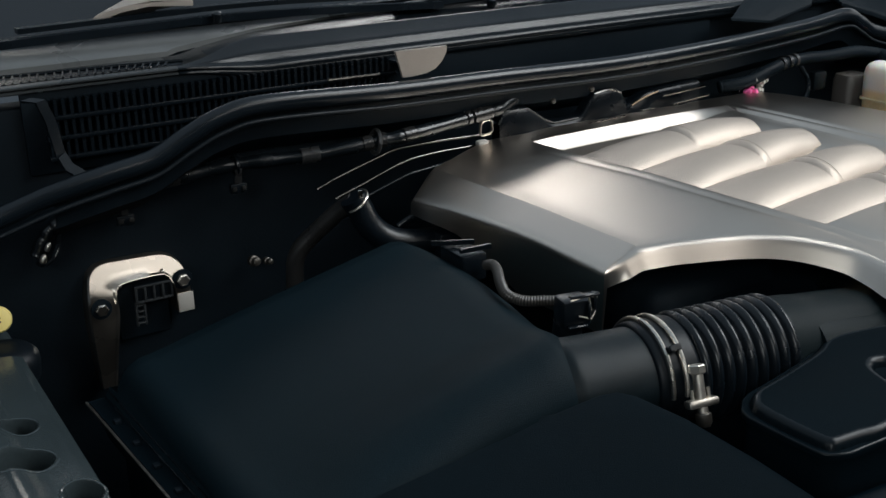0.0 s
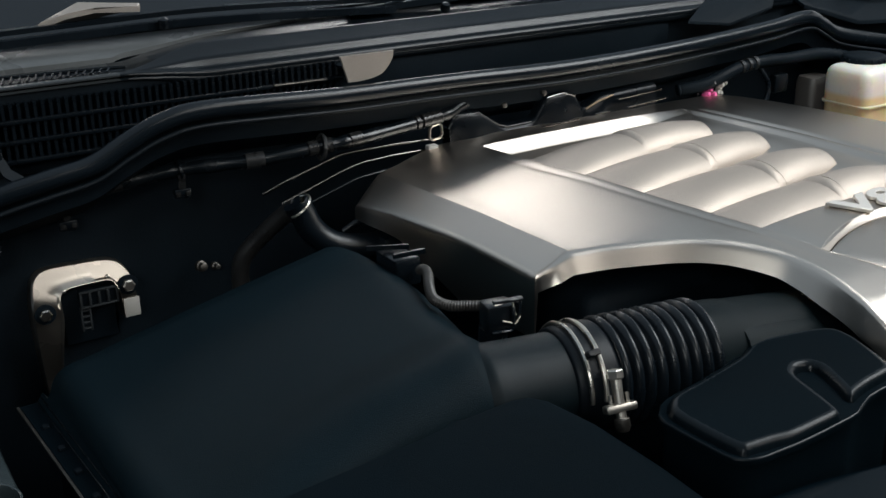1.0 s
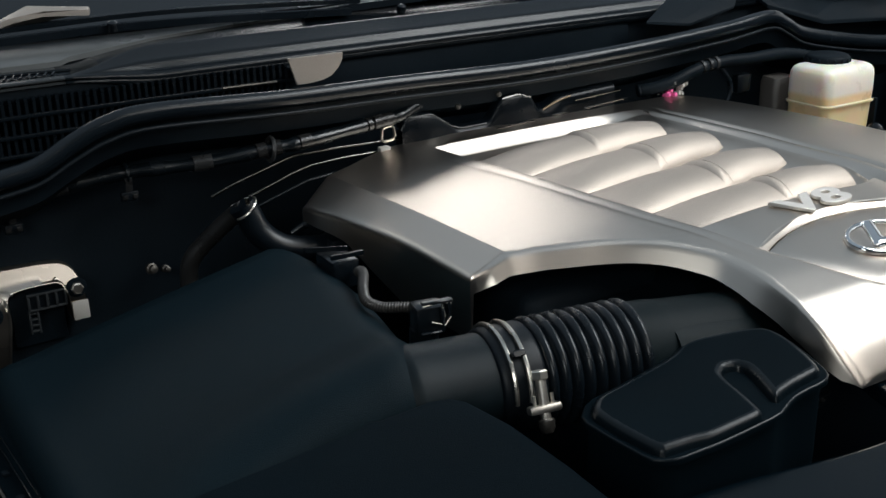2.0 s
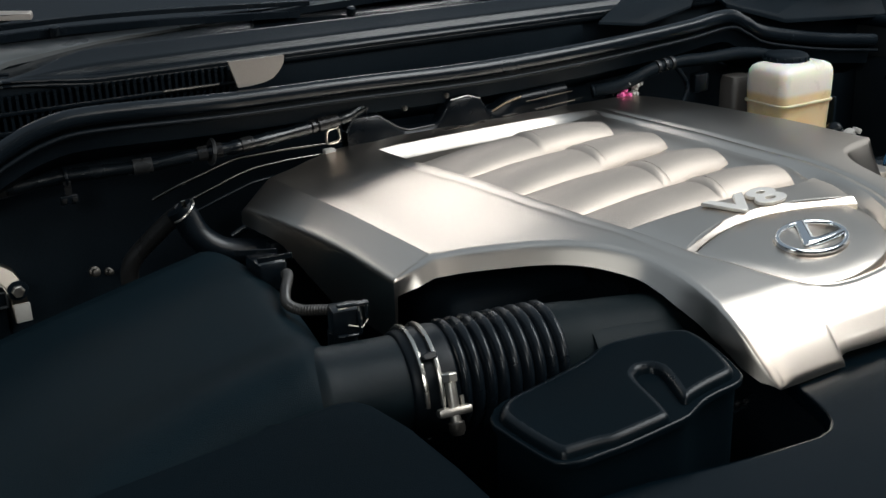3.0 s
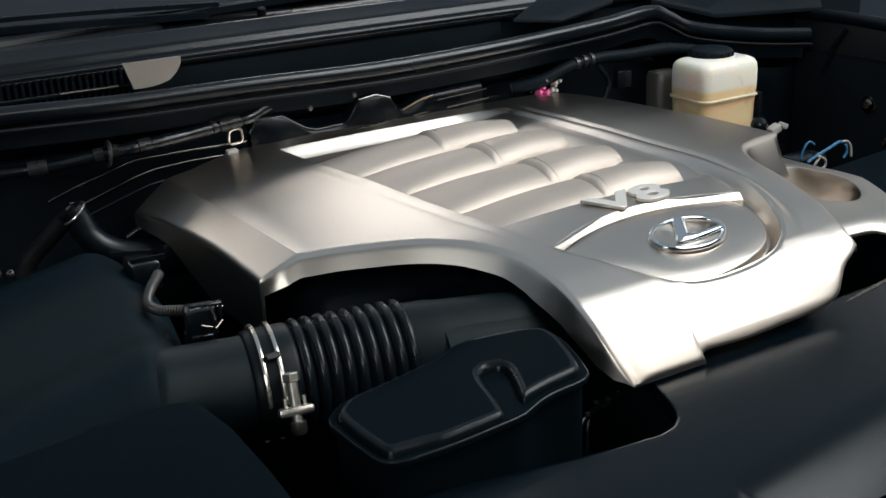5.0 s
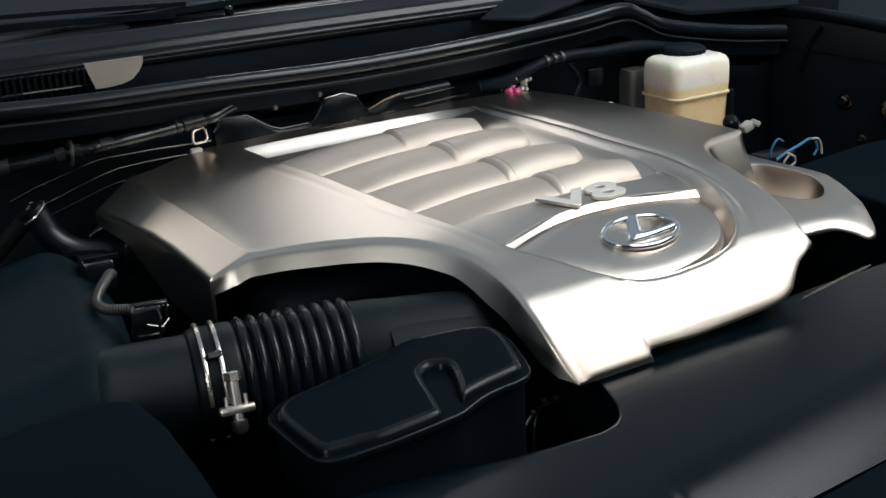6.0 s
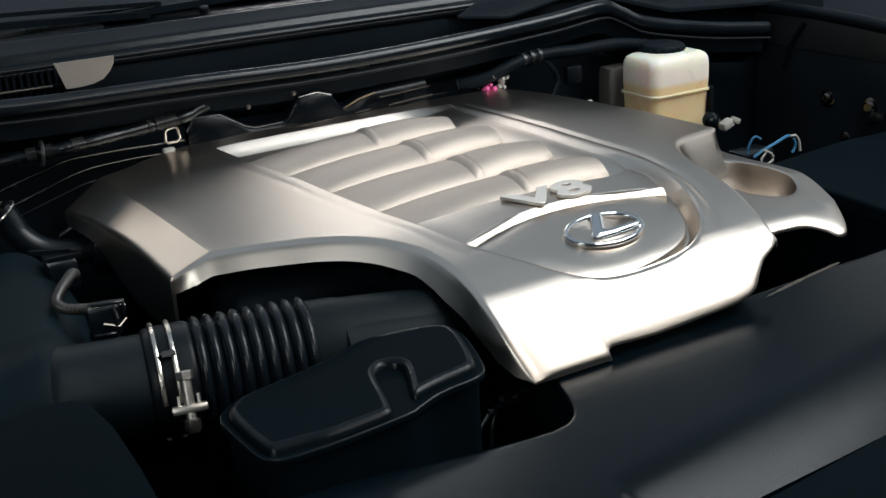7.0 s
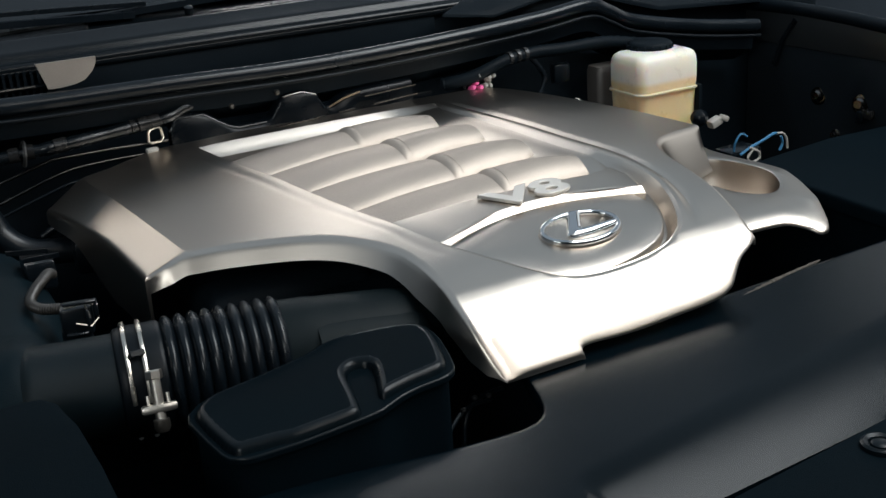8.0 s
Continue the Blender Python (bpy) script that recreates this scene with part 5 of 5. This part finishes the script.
for c, s in (((0.636, 0.798, 0.966), (0.030, 0.006, 0.003)), ((0.650, 0.801, 0.957), (0.004, 0.008, 0.016)), ((0.641, 0.796, 0.950), (0.003, 0.004, 0.018)), ((0.630, 0.798, 0.936), (0.020, 0.005, 0.003))):
    bm = bmesh.new()
    rbox(bm, c, s, 0.001, 1, Matrix.Rotation(radians(-12), 4, "Z"))
    part("latch", bm, SATIN_BLACK, pl_)
for pts in ([(0.622, 0.800, 0.963), (0.640, 0.797, 0.965), (0.652, 0.799, 0.960)], [(0.640, 0.797, 0.965), (0.643, 0.795, 0.950)], [(0.630, 0.797, 0.947), (0.643, 0.795, 0.942), (0.651, 0.799, 0.947)]):
    bm = bmesh.new()
    tube(bm, pts, 0.0010, 6)
    part("wire_latch", bm, ZINC, pl_)
bm = bmesh.new()
tube(bm, [(0.632, 0.815, 0.935), (0.632, 0.82, 0.88), (0.63, 0.83, 0.82)], 0.014, 14)
part("sensor_body", bm, SATIN_BLACK, lead)
holder = thing("lead_holder", "black open plastic holder behind the filter box", "cable holder")
for pts in ([(0.600, 1.005, 0.960), (0.640, 0.985, 0.960)], [(0.612, 0.968, 0.960), (0.648, 0.965, 0.960)]):
    bm = bmesh.new()
    ribbon(bm, pts, 0.003, 0.005)
    part("rail", bm, SATIN_BLACK, holder)
bm = bmesh.new()
rbox(bm, (0.627, 0.985, 0.94), (0.03, 0.045, 0.03), 0.003)
part("base", bm, SATIN_BLACK, holder)

# plated frame with a plug on the firewall
brk = thing("firewall_frame", "cream plated steel frame around a black plug on the firewall", "bracket")
outer_ = [(0.311, 0.750), (0.308, 0.800), (0.307, 0.850), (0.311, 0.880), (0.317, 0.893), (0.330, 0.900), (0.36, 0.900), (0.395, 0.8985), (0.412, 0.894), (0.423, 0.883), (0.428, 0.865), (0.430, 0.845), (0.431, 0.826)]
inner_ = [(0.328, 0.750), (0.335, 0.800), (0.341, 0.840), (0.340, 0.862), (0.343, 0.871), (0.350, 0.8745), (0.368, 0.876), (0.392, 0.876), (0.402, 0.874), (0.407, 0.866), (0.409, 0.855), (0.410, 0.845), (0.411, 0.826)]
bm = bmesh.new()
o = [p.xy for p in spline([(x, z, 0) for x, z in outer_], 4)]
i_ = [p.xy for p in spline([(x, z, 0) for x, z in inner_], 4)]
back = lambda z: 0.45 * max(0, z - 0.862) - 0.011
rows = [[(p.x, 1.309, p.y) for p in o], [(p.x, min(1.308, 1.296 + back(p.y)), p.y) for p in o]]
rows += [[(p.x + (q.x - p.x) * s, y + back(p.y + (q.y - p.y) * s), p.y + (q.y - p.y) * s) for p, q in zip(o, i_)] for s, y in ((0.06, 1.2935), (0.5, 1.2935), (0.88, 1.2935), (0.95, 1.2915), (1.0, 1.2915))]
rows += [[(q.x, 1.309, q.y) for q in i_]]
grid(bm, rows)
part("frame", bm, BRACKET, brk, angle=35)
for x, z in ((0.321, 0.851), (0.420, 0.866)):
    bm = bmesh.new()
    disc_stack(bm, (x, 1.2835, z), (0, -1, 0), [(0, 0.0125), (0.0015, 0.0122), (0.002, 0.009)], 22)
    part("washer", bm, DEEP, brk)
    bm = bmesh.new()
    disc_stack(bm, (x, 1.2820, z), (0, -1, 0), [(0, 0.0078), (0.004, 0.0078), (0.0055, 0.006), (0.0055, 0.003)], 6)
    part("bolt", bm, ZINC, brk, smooth=False)
for x, z in ((0.346, 0.873), (0.398, 0.880)):
    bm = bmesh.new()
    disc_stack(bm, (x, 1.2880, z), (0, -1, 0), [(0, 0.0028), (0.003, 0.0024), (0.004, 0.001)], 10)
    part("stud", bm, ZINC, brk)
bm = bmesh.new()
rbox(bm, (0.4215, 1.2816, 0.837), (0.019, 0.0012, 0.024), 0.0003)
part("sticker", bm, WHITE, brk)
plug2 = new("plug")
plug2.parent = brk
bm = bmesh.new()
rbox(bm, (0.375, 1.304, 0.835), (0.062, 0.008, 0.075), 0.002)
part("plug_back", bm, DEEP, plug2)
bm = bmesh.new()
rbox(bm, (0.385, 1.294, 0.857), (0.044, 0.014, 0.020), 0.002)
part("plug_head", bm, MATT, plug2)
for z in (0.8665, 0.8475):
    bm = bmesh.new()
    rbox(bm, (0.385, 1.2855, z), (0.046, 0.004, 0.0026), 0.0006)
    part("plug_rib", bm, PANEL_PAINT, plug2)
for k in range(5):
    bm = bmesh.new()
    rbox(bm, (0.3635 + 0.0108 * k, 1.2855, 0.857), (0.0030, 0.004, 0.0175), 0.0006)
    part("plug_rib", bm, PANEL_PAINT, plug2)
for x in (0.3625, 0.3725):
    bm = bmesh.new()
    rbox(bm, (x, 1.288, 0.832), (0.0024, 0.005, 0.030), 0.0006)
    part("plug_rib", bm, PANEL_PAINT, plug2)
for k in range(4):
    bm = bmesh.new()
    rbox(bm, (0.3675, 1.288, 0.843 - 0.0075 * k), (0.0090, 0.005, 0.0022), 0.0005)
    part("plug_rib", bm, PANEL_PAINT, plug2)

# ---------------------------------------------------------------- fender rails
fender = thing("fender_rail", "glossy dark painted fender rail with round holes", "fender rail")
bm = bmesh.new()
RAIL_X, RAIL_Z = zip(*((-0.12, 0.872), (0.02, 0.874), (0.10, 0.875), (0.130, 0.8755), (0.138, 0.878), (0.144, 0.882), (0.150, 0.8835), (0.156, 0.882), (0.162, 0.878), (0.170, 0.8735), (0.185, 0.872), (0.204, 0.871), (0.209, 0.868)))
HOLES = (((0.172, 1.012), (0.016, 0.016)), ((0.162, 0.947), (0.025, 0.021)), ((0.193, 0.880), (0.016, 0.019)))


def rail_z(x):
    return sum(float(np.interp(x + d, RAIL_X, RAIL_Z)) for d in (-0.004, 0, 0.004)) / 3


xs = [-0.12, -0.05, 0.0, 0.05, 0.08] + list(np.linspace(0.10, 0.209, 32))
ys = list(np.linspace(1.24, 1.05, 12)) + list(np.linspace(1.045, 0.84, 60)) + list(np.linspace(0.83, 0.25, 20))
vs = [[bm.verts.new((x, y, rail_z(x))) for x in xs] + [bm.verts.new((0.211, y, z)) for z in (0.865, 0.85, 0.80)] for y in ys]
for a, b in zip(vs, vs[1:]):
    for j in range(len(a) - 1):
        c = (a[j].co + b[j + 1].co) / 2
        if all(((c.x - h[0]) / r[0]) ** 2 + ((c.y - h[1]) / r[1]) ** 2 > 1.08 for h, r in HOLES):
            bm.faces.new((a[j], a[j + 1], b[j + 1], b[j]))
body = part("rail", bm, RAIL, fender)
for (x, y), (rx, ry) in HOLES:
    bm = bmesh.new()
    n = 36
    prof = ((1.16, 0.0003), (1.08, 0.0008), (1.02, 0.0004), (0.98, -0.0018), (0.96, -0.006), (0.95, -0.022))
    rings = [[bm.verts.new((x + rx * s * math.cos(a), y + ry * s * math.sin(a), rail_z(x + rx * s * math.cos(a)) + d)) for a in np.linspace(0, math.tau, n, endpoint=False)] for s, d in prof]
    for a, b in zip(rings, rings[1:]):
        for j in range(n):
            bm.faces.new((a[j], a[(j + 1) % n], b[(j + 1) % n], b[j]))
    part("hole_edge", bm, RAIL, fender)
mount = thing("rubber_mount", "dark rubber mount at the fender's rear end", "rubber mount")
bm = bmesh.new()
disc_stack(bm, (0.199, 1.19, 0.842), (0.1, -0.1, 1), [(0, 0.03), (0.016, 0.03), (0.024, 0.028), (0.030, 0.022), (0.032, 0.012)], 32)
part("puck", bm, MATT, mount)
ycap = thing("yellow_cap", "round yellow filler cap with dark red marks", "filler cap")
bm = bmesh.new()
face = Vector((-0.10, -0.86, 0.36)).normalized()
disc_stack(bm, (0.1990, 1.215, 0.8945), face, [(-0.012, 0.0138), (0.0, 0.0142), (0.003, 0.013), (0.004, 0.009)], 30)
part("cap", bm, YELLOW, ycap)
side_ = face.cross(Vector((0, 0, 1))).normalized()
up_ = side_.cross(face)
for k, (u, v, w) in enumerate(((0.007, 0.005, 0.006), (0.006, 0.001, 0.009), (0.0085, -0.003, 0.004), (0.005, -0.006, 0.006))):
    bm = bmesh.new()
    rbox(bm, Vector((0.1990, 1.215, 0.8945)) + face * 0.0042 - side_ * (u - 0.008) + up_ * v, (w, 0.0008, 0.0018), 0, 1, Matrix((side_, -face, up_)).transposed().to_4x4())
    part("mark", bm, material("dark_red_print", (0.12, 0.02, 0.02), 0.5) if k == 0 else bpy.data.materials["dark_red_print"], ycap)

# right side: inner wall bolts, battery cover, wires
for c, r in (((1.930, 1.134, 0.889), 0.013), ((1.930, 1.043, 0.890), 0.014), ((1.930, 1.092, 0.829), 0.008)):
    b_ = thing("wall_bolt", "domed bright bolt with washer in the inner fender", "bolt", "bolts in the inner fender")
    bm = bmesh.new()
    disc_stack(bm, c, (-1, -0.2, 0.15), [(0, r * 1.2), (0.002, r * 1.15), (0.0025, r)], 20)
    part("washer", bm, PIPE, b_)
    bm = bmesh.new()
    disc_stack(bm, Vector(c) + Vector((-0.0025, 0, 0)), (-1, -0.2, 0.15), [(0, r * 0.8), (0.006, r * 0.75), (0.009, r * 0.5), (0.009, r * 0.1)], 20)
    part("dome", bm, PIPE, b_)
nut_ = thing("wall_plug", "small pale plastic plug on the inner fender", "plastic plug")
bm = bmesh.new()
rbox(bm, (1.922, 1.022, 0.878), (0.012, 0.022, 0.016), 0.004, 2)
part("body", bm, WRAP, nut_)
bm = bmesh.new()
rbox(bm, (1.918, 1.034, 0.872), (0.01, 0.012, 0.02), 0.003, 2)
part("tail", bm, SATIN_BLACK, nut_)
lip_ = thing("fender_lip", "dark rolled sheet metal lip along the inner fender", "fender lip")
bm = bmesh.new()
tube(bm, spline([(1.93, 1.34, 1.026), (1.93, 1.207, 1.030), (1.93, 1.084, 1.026), (1.93, 1.0, 1.020), (1.93, 0.70, 1.0)], 6), 0.011, 14)
part("roll", bm, DEEP, lip_)
bm = bmesh.new()
rbox(bm, (1.929, 1.10, 0.995), (0.006, 0.44, 0.058), 0.002)
part("strip", bm, PANEL_PAINT, lip_)
bm = bmesh.new()
tube(bm, [(1.924, 1.19, 1.012), (1.922, 1.215, 0.975), (1.92, 1.23, 0.93)], 0.0045, 10)
part("drain_tube", bm, RUBBER, lip_)
batt = thing("battery_cover", "matt black plastic battery cover beside the engine", "battery cover")
bm = bmesh.new()
slab(bm, [(1.545, 0.905, 0.894), (1.72, 0.915, 0.897), (1.90, 0.905, 0.899), (1.91, 0.64, 0.895), (1.60, 0.635, 0.890), (1.545, 0.66, 0.889)], 0.02, 0.006, 3)
part("lid", bm, DUCT_PLASTIC, batt)
bm = bmesh.new()
rbox(bm, (1.725, 0.775, 0.775), (0.34, 0.25, 0.20), 0.01)
part("case", bm, DUCT_PLASTIC, batt)
wires = thing("blue_wires", "blue and pale wires looped beside the battery cover", "wires")
for pts, r, mat in (([(1.582, 0.962, 0.880), (1.579, 0.960, 0.900), (1.583, 0.958, 0.914), (1.590, 0.957, 0.919), (1.599, 0.956, 0.914)], 0.0016, BLUE),
                    ([(1.586, 0.955, 0.889), (1.602, 0.953, 0.897), (1.628, 0.953, 0.904), (1.648, 0.955, 0.909), (1.660, 0.958, 0.907)], 0.0022, BLUE),
                    ([(1.656, 0.955, 0.908), (1.667, 0.955, 0.907), (1.675, 0.955, 0.898), (1.678, 0.955, 0.882)], 0.0018, WHITE),
                    ([(1.600, 0.950, 0.898), (1.616, 0.950, 0.890), (1.618, 0.950, 0.880), (1.604, 0.950, 0.876), (1.596, 0.950, 0.884), (1.606, 0.950, 0.895)], 0.0018, WHITE),
                    ([(1.664, 0.955, 0.903), (1.668, 0.955, 0.892), (1.662, 0.955, 0.882)], 0.0020, BLUE)):
    bm = bmesh.new()
    tube(bm, spline(pts, 6), r, 8)
    part("wire", bm, mat, wires)
bm = bmesh.new()
rbox(bm, (1.60, 0.975, 0.70), (0.06, 0.04, 0.39), 0.006)
part("junction", bm, SATIN_BLACK, wires)

# wiring in the gap between cover, resonator and radiator
gap = thing("gap_wires", "thin dark wires with grey clips in the gap", "wires")
for pts in ([(0.885, 0.580, 0.80), (0.892, 0.588, 0.825), (0.915, 0.602, 0.842), (0.935, 0.612, 0.846), (0.965, 0.625, 0.838)], [(0.92, 0.60, 0.79), (0.928, 0.61, 0.83), (0.95, 0.625, 0.842), (0.985, 0.635, 0.84)]):
    bm = bmesh.new()
    tube(bm, spline(pts, 8), 0.0022, 8)
    part("wire", bm, RUBBER, gap)
for c in ((0.925, 0.606, 0.848), (0.944, 0.617, 0.850), (0.962, 0.622, 0.845)):
    bm = bmesh.new()
    rbox(bm, c, (0.005, 0.004, 0.004), 0.001)
    part("clip", bm, TAPE, gap)
